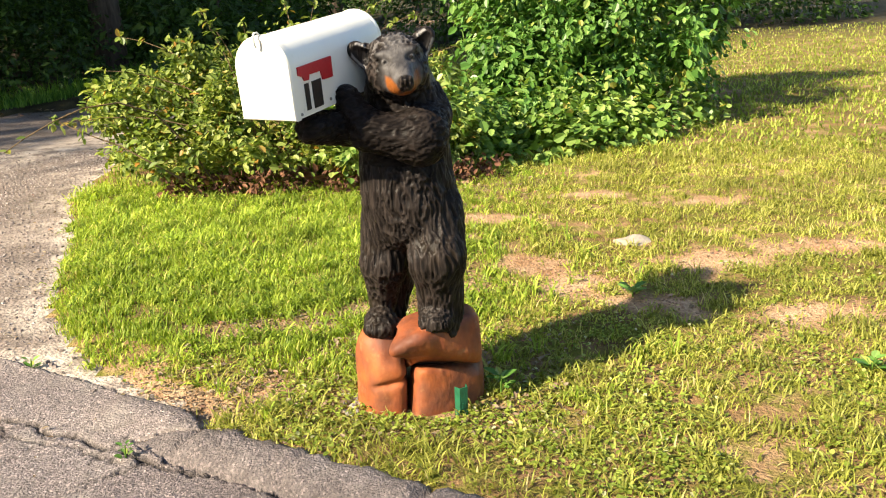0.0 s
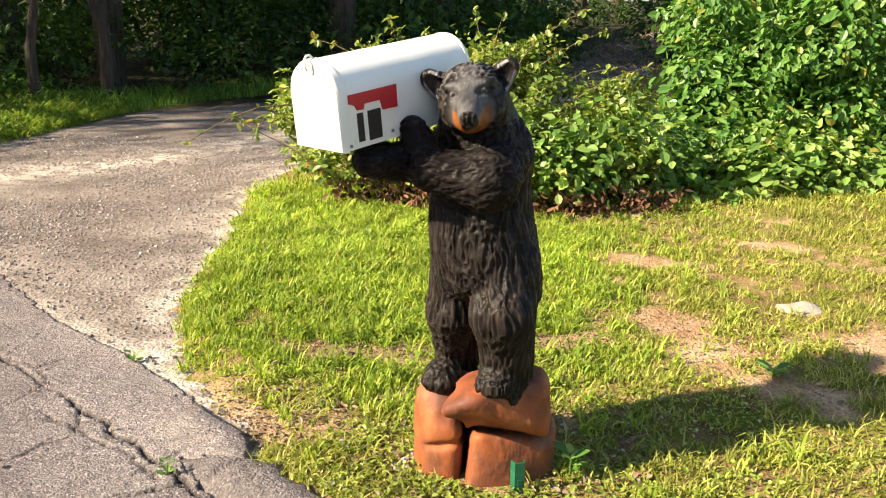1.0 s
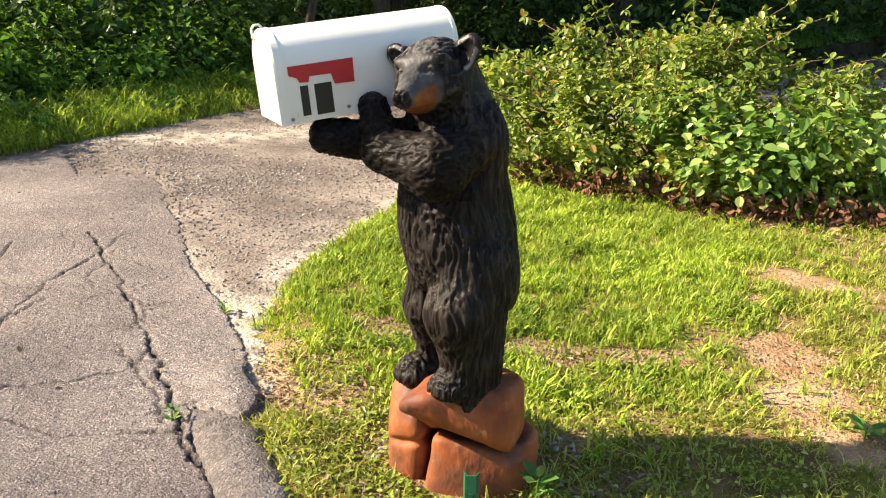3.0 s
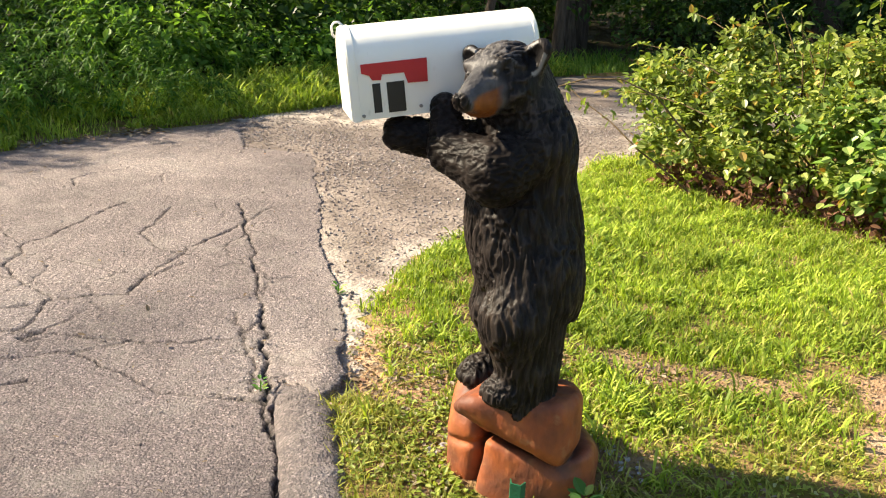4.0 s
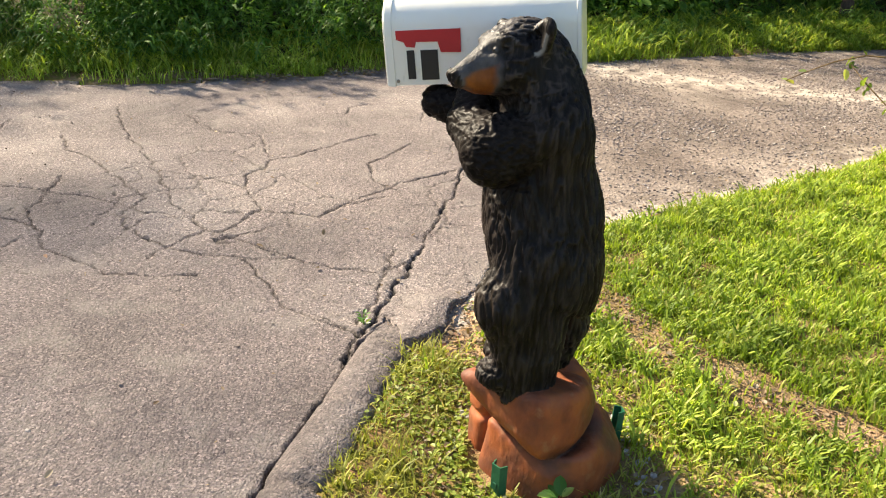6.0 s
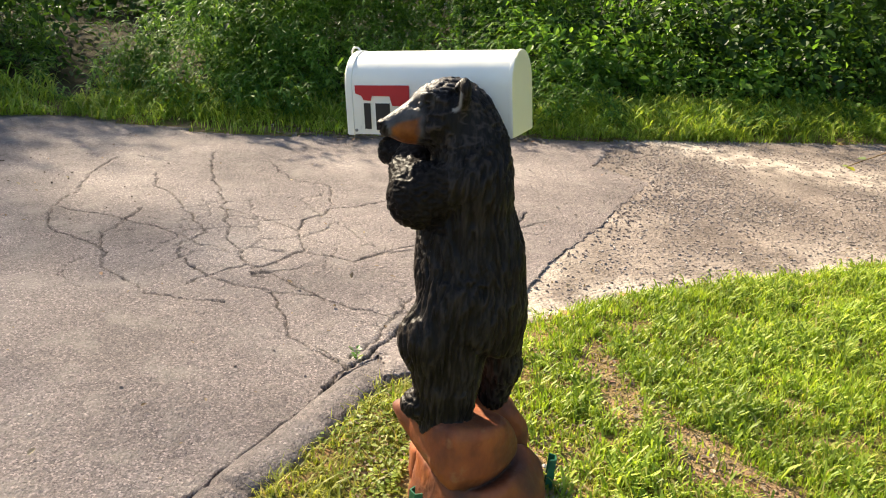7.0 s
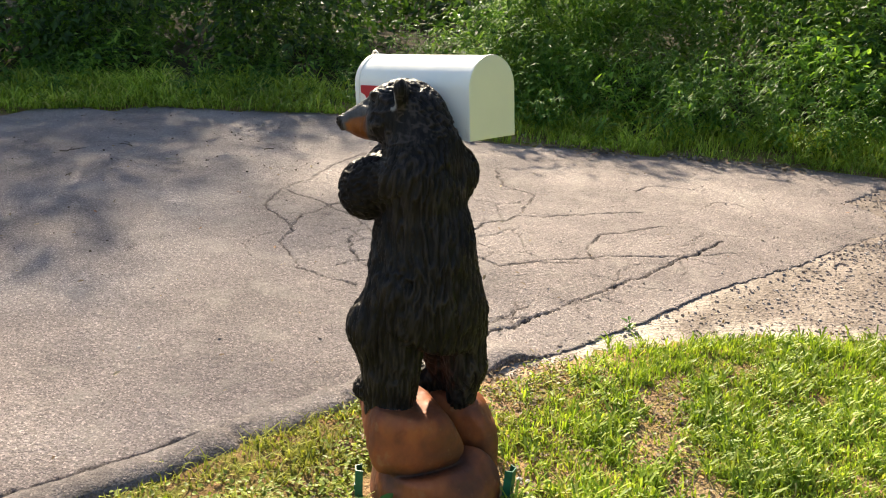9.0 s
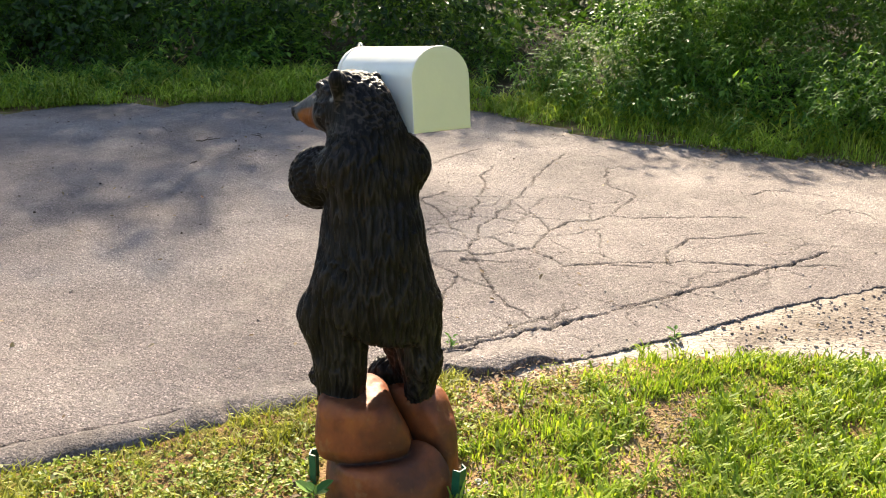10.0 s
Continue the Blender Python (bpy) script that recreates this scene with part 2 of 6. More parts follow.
def plain_material(name, c, rough, metal=0.0, wear=0.12, scale=14.0, bump=0.001):
    n = Nodes(name, rough, metal)
    a = tuple(v * (1 - wear) for v in c)
    n.bump(n.noise(scale * 4, 3.0), bump)
    return n.colour(n.ramp(n.noise(scale, 5.0), (0.3, a), (0.6, c)))


def mailbox_paint():
    n = Nodes("white_enamel", 0.33, spec=0.5)
    c = n.ramp(n.noise(3.0, 5.0), (0.35, (0.8, 0.77, 0.68)), (0.65, (0.88, 0.85, 0.76)))
    c = n.mix(n.ramp(n.noise(35.0, 6.0, (1, 1, 0.4)), (0.64, (0, 0, 0)), (0.8, (0.45, 0.45, 0.45))), c, (0.5, 0.45, 0.36))
    n.bump(n.noise(9.0, 2.0), 0.002)
    return n.colour(c)


def bark_material(name, dark, light):
    n = Nodes(name, 0.9, spec=0.2)
    g = n.noise(9.0, 6.0, (2.5, 2.5, 0.35))
    n.bump(g, 0.03)
    return n.colour(n.ramp(g, (0.3, dark), (0.7, light)))


ASPHALT, KERB, SOIL, GRAVEL, STONES = asphalt_material(), kerb_material(), soil_material(), gravel_material(), stone_material()
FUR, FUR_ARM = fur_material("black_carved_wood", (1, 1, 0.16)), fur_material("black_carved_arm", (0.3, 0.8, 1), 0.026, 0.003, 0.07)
REDWOOD = redwood_material()
CLOD = plain_material("earth_clods", (0.4, 0.25, 0.15), 0.95, wear=0.45, scale=9, bump=0.003)
CREAM, CHIP = plain_material("cream_enamel", (0.83, 0.79, 0.5), 0.4, wear=0.06, scale=5), plain_material("chip_stone", (0.46, 0.43, 0.41), 0.85, wear=0.45, scale=25, bump=0.004)
WHITE, RED = mailbox_paint(), plain_material("red_paint", (0.48, 0.012, 0.018), 0.45)
BLACK = plain_material("black_vinyl", (0.014, 0.012, 0.011), 0.5)
STEEL = plain_material("dull_steel", (0.3, 0.28, 0.25), 0.45, 0.8, 0.4, 60)
GREEN_STEEL = plain_material("green_post_paint", (0.012, 0.115, 0.055), 0.5, wear=0.4, scale=30)
PALE_STONE = plain_material("pale_stone", (0.4, 0.34, 0.265), 0.9, wear=0.4, scale=12, bump=0.006)
BARK = bark_material("brown_bark", (0.028, 0.02, 0.014), (0.1, 0.075, 0.055))
TWIG = bark_material("twig_bark", (0.07, 0.045, 0.022), (0.2, 0.14, 0.075))
GRASS = leaf_material("fresh_grass", (0.155, 0.235, 0.024), (0.355, 0.47, 0.05), (0.585, 0.645, 0.1), (0.68, 0.54, 0.22), 0.42, 0.5, 1.6)
DRY_GRASS = leaf_material("worn_grass", (0.175, 0.195, 0.028), (0.385, 0.4, 0.066), (0.62, 0.59, 0.15), (0.74, 0.58, 0.3), 0.4, 0.55, 1.8)
FAR_GRASS = leaf_material("far_lawn_grass", (0.16, 0.215, 0.026), (0.36, 0.43, 0.06), (0.58, 0.6, 0.13), (0.7, 0.56, 0.26), 0.42, 0.5, 1.0)
CLOVER = leaf_material("clover_leaves", (0.15, 0.21, 0.025), (0.3, 0.38, 0.05), (0.48, 0.52, 0.12), (0.66, 0.62, 0.42), 0.38, 0.5, 2.0)
LITTER = leaf_material("dead_leaves", (0.15, 0.1, 0.06), (0.28, 0.2, 0.125), (0.42, 0.34, 0.24), (0.44, 0.2, 0.12), 0.15, 0.8, 3.0)
DEAD_LEAF = leaf_material("red_dead_leaves", (0.07, 0.03, 0.018), (0.16, 0.07, 0.04), (0.26, 0.13, 0.07), None, 0.15, 0.8, 3.0)
BUSH_LEAF = leaf_material("bush_leaves", (0.1, 0.155, 0.026), (0.24, 0.315, 0.06), (0.46, 0.49, 0.14), (0.48, 0.22, 0.045), 0.4, 0.4, 1.8)
VINE_LEAF = leaf_material("broad_vine_leaves", (0.06, 0.15, 0.024), (0.13, 0.27, 0.05), (0.27, 0.42, 0.11), (0.42, 0.38, 0.07), 0.3, 0.36, 1.5)
YOUNG_VINE = leaf_material("young_vine_leaves", (0.1, 0.2, 0.035), (0.22, 0.35, 0.07), (0.42, 0.52, 0.15), (0.6, 0.48, 0.12), 0.38, 0.4, 1.5)
BANK_LEAF = leaf_material("bank_leaves", (0.05, 0.125, 0.016), (0.14, 0.27, 0.04), (0.3, 0.46, 0.085), None, 0.5, 0.55, 0.8)
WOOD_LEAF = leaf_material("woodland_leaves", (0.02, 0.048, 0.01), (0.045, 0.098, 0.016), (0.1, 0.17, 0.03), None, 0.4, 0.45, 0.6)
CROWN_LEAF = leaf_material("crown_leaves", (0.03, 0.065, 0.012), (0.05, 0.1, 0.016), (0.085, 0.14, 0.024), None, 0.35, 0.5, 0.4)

# ---- the plan of the ground ----
KERB_LINE = [(-1.16, 2.69), (-1.06, 2.62), (-0.88, 2.52), (-0.59, 2.37), (-0.19, 2.14), (0.03, 2.05), (0.42, 1.82), (0.55, 1.74), (3.5, 0.05), (12.0, -4.9), (45.0, -24.0)]
FAR_EDGE = [(-6.9, 13.0), (-6.9, 10.9), (-6.7, 8.6), (-6.45, 7.0), (-6.2, 5.2), (-6.05, 3.8), (-5.85, 2.6), (-5.6, 1.4), (-6.1, -0.3), (-5.47, -2.02), (-4.48, -3.3), (-3.18, -4.42), (2.0, -8.5), (36.0, -32.0)]
GRAVEL_EDGE = [(-0.87, 2.7), (-0.88, 2.8), (-0.97, 2.92), (-1.17, 3.0), (-1.4, 3.19), (-1.93, 3.47), (-2.6, 3.82), (-3.32, 4.28), (-3.9, 4.6), (-4.47, 4.95), (-5.0, 4.6), (-5.6, 4.9), (-6.2, 5.2)]
LAWN_EDGE = [(-0.9, 2.82), (-1.0, 2.97), (-1.2, 3.06), (-1.5, 3.34), (-1.85, 3.8), (-2.03, 4.1), (-2.24, 4.75), (-2.42, 5.35), (-2.65, 5.9), (-2.95, 6.6), (-3.1, 8.1), (-2.6, 10.5), (-1.4, 14.0), (-0.6, 17.5), (-0.4, 22.0), (-0.2, 35.0), (0.5, 48.0)]
DRIVE_FAR = [(-2.3, 48.0), (-2.7, 35.0), (-2.7, 21.0), (-3.0, 17.5), (-4.6, 13.8), (-6.3, 11.8), (-6.85, 10.6), (-6.7, 8.6), (-6.45, 7.0), (-6.2, 5.2)]
ROAD = GRAVEL_EDGE + FAR_EDGE[5:] + KERB_LINE[::-1]
DRIVE = LAWN_EDGE + DRIVE_FAR + GRAVEL_EDGE[::-1]
LAWN = LAWN_EDGE + [(60.0, 48.0), (60.0, -33.0)] + [(x + 0.055, y + 0.095) for x, y in KERB_LINE[::-1]]
# bare places in the lawn: x, y, radii, turn in degrees, and how bare
BARE = [(0.5, 4.36, 0.58, 0.17, -66, 1), (0.62, 4.0, 0.26, 0.15, -50, 1), (0.1, 4.1, 0.36, 0.1, 15, 0.95), (0.9, 3.8, 0.26, 0.12, -20, 1), (1.44, 4.35, 0.34, 0.17, 12, 1), (2.08, 4.54, 0.42, 0.15, 5, 1), (1.66, 3.6, 0.34, 0.11, 10, 1), (0.33, 5.4, 0.26, 0.12, 0, 1),
        (-0.78, 3.68, 0.4, 0.13, 8, 0.95), (-0.3, 3.84, 0.34, 0.13, 20, 0.95), (-0.1, 3.98, 0.28, 0.12, 34, 0.95), (-0.28, 3.34, 0.16, 0.08, 120, 0.55), (0.05, 3.3, 0.2, 0.07, 20, 0.55), (2.2, 8.7, 0.5, 0.35, 40, 1), (3.2, 11.0, 0.8, 0.4, 60, 1), (-0.1, 6.5, 0.6, 0.18, 10, 1), (-1.22, 3.1, 0.22, 0.14, -30, 1), (1.9, 5.6, 0.34, 0.13, 10, 1),
        (-1.75, 3.62, 0.14, 0.1, 40, 0.55), (-0.85, 2.98, 0.24, 0.18, 20, 0.82), (1.0, 5.9, 0.3, 0.1, 0, 1), (-1.15, 3.36, 0.16, 0.08, 60, 0.55)]


def bareness(x, y):
    b = np.zeros(x.shape)
    wob = 0.65 * noise2(x, y, 6.0, 3) + 0.5 * noise2(x, y, 17.0, 5)
    for cx, cy, rx, ry, turn, most in BARE:
        c, s = math.cos(radians(turn)), math.sin(radians(turn))
        u, v = ((x - cx) * c + (y - cy) * s) / rx, (-(x - cx) * s + (y - cy) * c) / ry
        b = np.maximum(b, most * (1 - step(0.5, 1.3, np.hypot(u, v) + wob)))
    return b


def lush(x, y):
    """1 where the lawn is long and fresh, towards the drive."""
    return (1 - step(-0.5, 0.6, x + 0.35 * noise2(x, y, 1.5, 71))) * step(3.1, 3.5, y + 0.2 * noise2(x, y, 2.0, 72)) * (1 - step(6.0, 7.5, y))


def height(x, y):
    """The ground's height: flat road and drive, a lawn that climbs gently, a bank across the road."""
    lawn = inside(x, y, LAWN) & ~inside(x, y, ROAD)
    d = np.minimum(line_distance(x, y, LAWN_EDGE), line_distance(x, y, KERB_LINE))
    up = 0.04 * step(0.02, 0.26, d) + 0.02 * np.clip(d - 1.6, 0, 40)
    road = inside(x, y, ROAD) | inside(x, y, DRIVE)
    df = line_distance(x, y, FAR_EDGE)
    far = ~lawn & ~road & (df < line_distance(x, y, KERB_LINE))
    bank = 0.05 * step(0, 0.4, df) + 0.3 * step(0.3, 4.0, df)
    up = up - 0.02 * np.exp(-((x - 0.25) ** 2 + (y - 3.1) ** 2) / 0.3)
    z = np.where(lawn, up, np.where(far, bank, -0.035))
    return z + 0.008 * noise2(x, y, 3.0, 1) * np.where(road, 0, 1)


def axis(a, b, cell, far_low, far_high):
    near = np.arange(a, b, cell)
    low, high = [a], [near[-1]]
    s = cell
    while low[-1] > far_low:
        s *= 1.25
        low.append(low[-1] - s)
    s = cell
    while high[-1] < far_high:
        s *= 1.25
        high.append(high[-1] + s)
    return np.array(low[:0:-1] + list(near) + high[1:])


def sheet(xs, ys):
    x, y = np.meshgrid(xs, ys)
    n, m = x.shape
    i = np.arange(n * m).reshape(n, m)
    q = np.stack([i[:-1, :-1], i[:-1, 1:], i[1:, 1:], i[1:, :-1]], -1).reshape(-1, 4)
    return x.ravel(), y.ravel(), q


def kept(verts, quads, keep, extra):
    """Drops quads and the verts that no quad uses."""
    quads = quads[keep]
    used = np.unique(quads)
    back = np.full(len(verts), -1)
    back[used] = np.arange(len(used))
    return verts[used], back[quads], extra[used]


def skirted(verts, quads, extra, depth):
    """Hangs a rim of the given depth from the open edges."""
    e = np.concatenate([quads[:, [0, 1]], quads[:, [1, 2]], quads[:, [2, 3]], quads[:, [3, 0]]])
    key = np.sort(e, 1)
    _, first, count = np.unique(key, axis=0, return_index=True, return_counts=True)
    rim = e[first[count == 1]]
    ids = np.unique(rim)
    low = np.full(len(verts), -1)
    low[ids] = len(verts) + np.arange(len(ids))
    drop = verts[ids] - np.array([0, 0, depth])
    walls = np.stack([rim[:, 1], rim[:, 0], low[rim[:, 0]], low[rim[:, 1]]], 1)
    return np.concatenate([verts, drop]), np.concatenate([quads, walls]), np.concatenate([extra, extra[ids]])


# ---- ground ----
gx, gy, gq = sheet(axis(-7.5, 4.0, 0.065, -600, 600), axis(-4.5, 9.5, 0.065, -600, 600))
gz = height(gx, gy)
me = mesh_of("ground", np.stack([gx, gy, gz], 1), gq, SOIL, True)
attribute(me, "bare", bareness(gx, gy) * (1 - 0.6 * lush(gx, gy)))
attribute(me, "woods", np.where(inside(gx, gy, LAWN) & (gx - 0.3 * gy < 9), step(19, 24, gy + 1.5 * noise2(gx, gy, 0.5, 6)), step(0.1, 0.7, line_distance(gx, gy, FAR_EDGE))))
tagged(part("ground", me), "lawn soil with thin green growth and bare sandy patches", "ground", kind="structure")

# ---- road, with its cracks ----
MAIN_CRACK = [(0.5, 1.73), (0.03, 2.04), (-0.5, 2.31), (-0.74, 2.44), (-0.88, 2.5), (-1.08, 2.6), (-1.36, 2.77), (-1.68, 2.92), (-2.1, 3.13), (-2.57, 3.36), (-3.0, 3.55), (-3.46, 3.75)]
CRACKS = [
    [(-4.59, 0.67), (-4.07, 0.63), (-3.52, 0.65), (-3.17, 0.63), (-2.82, 0.73), (-2.66, 0.84), (-2.53, 1.04), (-2.39, 1.15), (-2.12, 1.26), (-1.89, 1.44), (-1.77, 1.61), (-1.72, 1.73), (-1.7, 1.96)],
    [(-2.39, 1.15), (-2.69, 1.07), (-2.81, 1.11), (-3.05, 1.17), (-3.25, 1.18)],
    [(-4.87, 1.35), (-4.29, 1.44), (-3.73, 1.59), (-3.19, 1.72), (-2.7, 1.8), (-2.24, 1.98), (-2.04, 2.19), (-1.85, 2.37), (-1.71, 2.52), (-1.58, 2.75), (-1.69, 2.93)],
    [(-4.14, 1.07), (-3.82, 1.13), (-3.54, 1.32), (-3.16, 1.5), (-2.76, 1.66), (-2.48, 1.57), (-2.34, 1.6), (-2.03, 1.81), (-1.9, 2.01), (-1.85, 2.15), (-1.83, 2.38)],
    [(-1.91, 1.72), (-2.03, 1.81), (-2.22, 1.97), (-2.18, 2.08), (-2.49, 2.28), (-2.83, 2.23), (-3.1, 1.98), (-3.25, 1.72)],
    [(-1.85, 2.15), (-1.55, 2.26), (-1.35, 2.3), (-1.18, 2.41), (-1.05, 2.57)],
    [(-2.47, 2.3), (-2.34, 2.57), (-2.58, 2.79), (-2.87, 3.25), (-3.06, 3.59)],
    [(-2.34, 2.57), (-2.51, 2.76), (-2.6, 3.0)],
    [(-4.65, 1.85), (-4.13, 2.05), (-3.93, 2.36), (-3.35, 2.4), (-3.06, 2.22), (-2.83, 2.23)],
    [(-3.17, 0.66), (-3.06, 0.98), (-2.79, 1.41), (-2.43, 1.82)],
    [(-1.83, 2.87), (-1.38, 2.71), (-1.12, 2.58)],
    [(-3.9, 3.2), (-3.43, 2.55), (-3.35, 2.4)],
    [(-1.23, 2.43), (-1.11, 2.52), (-1.06, 2.58)],
    [(-3.6, 3.35), (-3.2, 3.0), (-2.9, 2.95), (-2.7, 3.05)],
]
rx, ry, rq = sheet(axis(-4.9, 0.6, 0.0106, -8.0, 46.0), axis(0.55, 5.02, 0.0106, -36.0, 6.0))
jx = rx + 0.03 * noise2(rx, ry, 9.0, 11) + 0.014 * noise2(rx, ry, 38.0, 12)
jy = ry + 0.03 * noise2(rx, ry, 9.0, 13) + 0.014 * noise2(rx, ry, 38.0, 14)
near = (rx > -4.95) & (rx < 0.65) & (ry > 0.5) & (ry < 5.07)
crack = np.zeros(rx.shape)
nx, ny = jx[near], jy[near]
c = np.zeros(nx.shape)
for pts in CRACKS:
    w = 0.0082 + 0.002 * noise2(nx, ny, 5.0, 21)
    c = np.maximum(c, 0.85 * (1 - step(0.12, 1.0, line_distance(nx, ny, pts) / w)))
w = 0.004 + 0.006 * noise2(nx, ny, 3.0, 22)
c = np.maximum(c, 1 - step(0.45, 1.0, line_distance(nx, ny, MAIN_CRACK) / (w + 0.006)))
c = np.maximum(c, 0.75 * (1 - step(0.2, 1.0, np.abs(noise2(nx, ny, 2.4, 31)) / 0.012)) * (noise2(nx, ny, 0.9, 33) > 0.4))
# a fine net of cracks where the surface has broken up
seeds = np.random.default_rng(5)
net = 0.4
jit = seeds.random((40, 40, 2)) * 0.9
ci, cj = np.floor((nx + 6) / net).astype(int), np.floor(ny / net).astype(int)
d1, d2 = np.full(nx.shape, 9.0), np.full(nx.shape, 9.0)
for di in (-1, 0, 1):
    for dj in (-1, 0, 1):
        k = jit[(ci + di) % 40, (cj + dj) % 40]
        d = np.hypot(nx + 6 - (ci + di + k[:, 0]) * net, ny - (cj + dj + k[:, 1]) * net)
        d1, d2 = np.minimum(d1, d), np.minimum(d2, np.maximum(d1, d))
worn = np.maximum(np.exp(-(((nx + 2.9) / 0.95) ** 2 + ((ny - 2.0) / 0.9) ** 2)), 0.8 * np.exp(-(line_distance(nx, ny, MAIN_CRACK[6:]) / 0.3) ** 2)) + 0.3 * noise2(nx, ny, 1.6, 34)
c = np.maximum(c, 0.5 * (1 - step(0.1, 1.0, (d2 - d1) / 0.014)) * step(0.42, 0.55, worn))
crack[near] = c
rz = 0.012 * noise2(rx, ry, 0.8, 2) * step(0.3, 1.2, line_distance(rx, ry, KERB_LINE)) + 0.003 * noise2(rx, ry, 14.0, 4) + 0.0012 * noise2(rx, ry, 43.0, 6) * near - 0.022 * crack
hump = np.exp(-((line_distance(rx, ry, [(-0.9, 2.71), (-0.99, 2.8), (-1.2, 2.93)]) / 0.12) ** 2))
rz = rz + 0.045 * hump
mid = np.stack([jx[rq].mean(1), jy[rq].mean(1)])
rv, rq, crack = kept(np.stack([rx, ry, rz], 1), rq, inside(mid[0], mid[1], ROAD) | ((mid[0] > 0.5) & (mid[1] > -6) & (line_distance(mid[0], mid[1], KERB_LINE) < 0.3)), crack)
rv, rq, crack = skirted(rv, rq, crack, 0.05)
me = mesh_of("road", rv, rq, ASPHALT, True)
attribute(me, "crack", crack)
tagged(part("road", me), "old grey asphalt road with branching cracks", "road", kind="structure")

# ---- the low asphalt kerb along the lawn ----
kv, kq = [], []
PROFILE = [(0.005, -0.03), (0.015, 0.018), (0.045, 0.043), (0.085, 0.06), (0.125, 0.066), (0.17, 0.06), (0.205, 0.04), (0.228, 0.0), (0.235, -0.05)]
run = []
for (ax, ay), (bx, by) in zip(KERB_LINE[:-1], KERB_LINE[1:]):
    length = math.hypot(bx - ax, by - ay)
    k = max(2, int(length / (0.02 if ax < 1.5 else 0.25)))
    run += [(ax + (bx - ax) * i / k, ay + (by - ay) * i / k) for i in range(k)]
run = np.array(run)
for _ in range(30):
    run[1:-1] = (run[:-2] + 2 * run[1:-1] + run[2:]) / 4
way = np.gradient(run, axis=0)
way /= np.linalg.norm(way, axis=1)[:, None]
side = np.stack([-way[:, 1], way[:, 0]], 1)
grow = step(0.0, 0.35, np.arange(len(run)) * 0.02)
for j, (u, h) in enumerate(PROFILE):
    p = run + side * (u * (0.85 + 0.15 * grow))[:, None]
    n1 = noise2(p[:, 0], p[:, 1], 12.0, 41) * 0.011 + noise2(p[:, 0], p[:, 1], 40.0, 42) * 0.006
    p = p + side * (n1 * (1.6 if j >= 6 else 0.5))[:, None]
    gap = np.zeros(len(run))
    for at in ((-0.93, 2.6), (-0.52, 2.4), (-0.1, 2.2)):
        gap = np.maximum(gap, np.exp(-((np.abs((p - np.array(at)) @ np.array([0.87, -0.5])) / 0.012) ** 2)))
    z = h * (0.3 + 0.7 * grow) - 0.02 * (1 - grow) ** 4 + n1 - 0.025 * gap * (0 < j < 8)
    kv.append(np.stack([p[:, 0], p[:, 1], z], 1))
kv = np.stack(kv, 1)
n, m = kv.shape[:2]
i = np.arange(n * m).reshape(n, m)
kq = np.stack([i[:-1, :-1], i[1:, :-1], i[1:, 1:], i[:-1, 1:]], -1).reshape(-1, 4)
tagged(part("kerb", mesh_of("kerb", kv.reshape(-1, 3), [kq, np.array([list(i[0, ::-1])])], KERB, True)), "low rounded kerb of rough grey asphalt between road and lawn", "kerb", kind="structure")

# ---- gravel drive ----
TRACK = [(-6.4, 5.4), (-5.4, 6.3), (-4.75, 7.2), (-4.3, 8.4), (-3.7, 10.0), (-2.9, 12.0)]
dx, dy, dq = sheet(axis(-6.9, -0.9, 0.05, -8.0, 9.0), axis(2.85, 9.0, 0.05, 2.6, 48.0))
jx, jy = dx + 0.08 * noise2(dx, dy, 6.0, 51) + 0.03 * noise2(dx, dy, 15.0, 55), dy + 0.08 * noise2(dx, dy, 6.0, 52) + 0.03 * noise2(dx, dy, 15.0, 56)
dz = 0.006 * noise2(dx, dy, 2.5, 53) + 0.002 * noise2(dx, dy, 9.0, 54) - 0.005 * (1 - step(0.0, 0.3, line_distance(dx, dy, GRAVEL_EDGE)))
dz = np.where(inside(dx, dy, ROAD), -0.012, dz)
mid = np.stack([jx[dq].mean(1), jy[dq].mean(1)])
dv, dq, _ = kept(np.stack([dx, dy, dz], 1), dq, inside(mid[0], mid[1], DRIVE) | (line_distance(mid[0], mid[1], LAWN_EDGE[:11]) < 0.1) | ((line_distance(mid[0], mid[1], GRAVEL_EDGE[3:]) < 0.12) & inside(mid[0], mid[1], ROAD)), dx)
dv, dq, _ = skirted(dv, dq, dv[:, 0], 0.04)
me = mesh_of("gravel_drive", dv, dq, GRAVEL, True)
track = np.exp(-((line_distance(dv[:, 0], dv[:, 1], TRACK) / 0.42) ** 2))
attribute(me, "pale", np.clip(np.maximum(np.maximum(track, np.exp(-line_distance(dv[:, 0], dv[:, 1], LAWN_EDGE) / 0.22)), 0.8 * np.exp(-line_distance(dv[:, 0], dv[:, 1], GRAVEL_EDGE) / 0.14) * step(-4.2, -1.6, dv[:, 0])) + 0.3 * noise2(dv[:, 0], dv[:, 1], 2.0, 57), 0, 1))
tagged(part("gravel_drive", me), "pale sandy gravel drive leading into the woods", "drive", kind="structure")

rng = np.random.default_rng(7)


def scatter(count, box, region, density=None):
    """Random points in a box that lie in the region, thinned by density."""
    x, y = rng.uniform(box[0], box[1], count), rng.uniform(box[2], box[3], count)
    ok = inside(x, y, region) if region is not None else np.ones(count, bool)
    x, y = x[ok], y[ok]
    if density is not None:
        ok = rng.random(len(x)) < density(x, y)
        x, y = x[ok], y[ok]
    return x, y


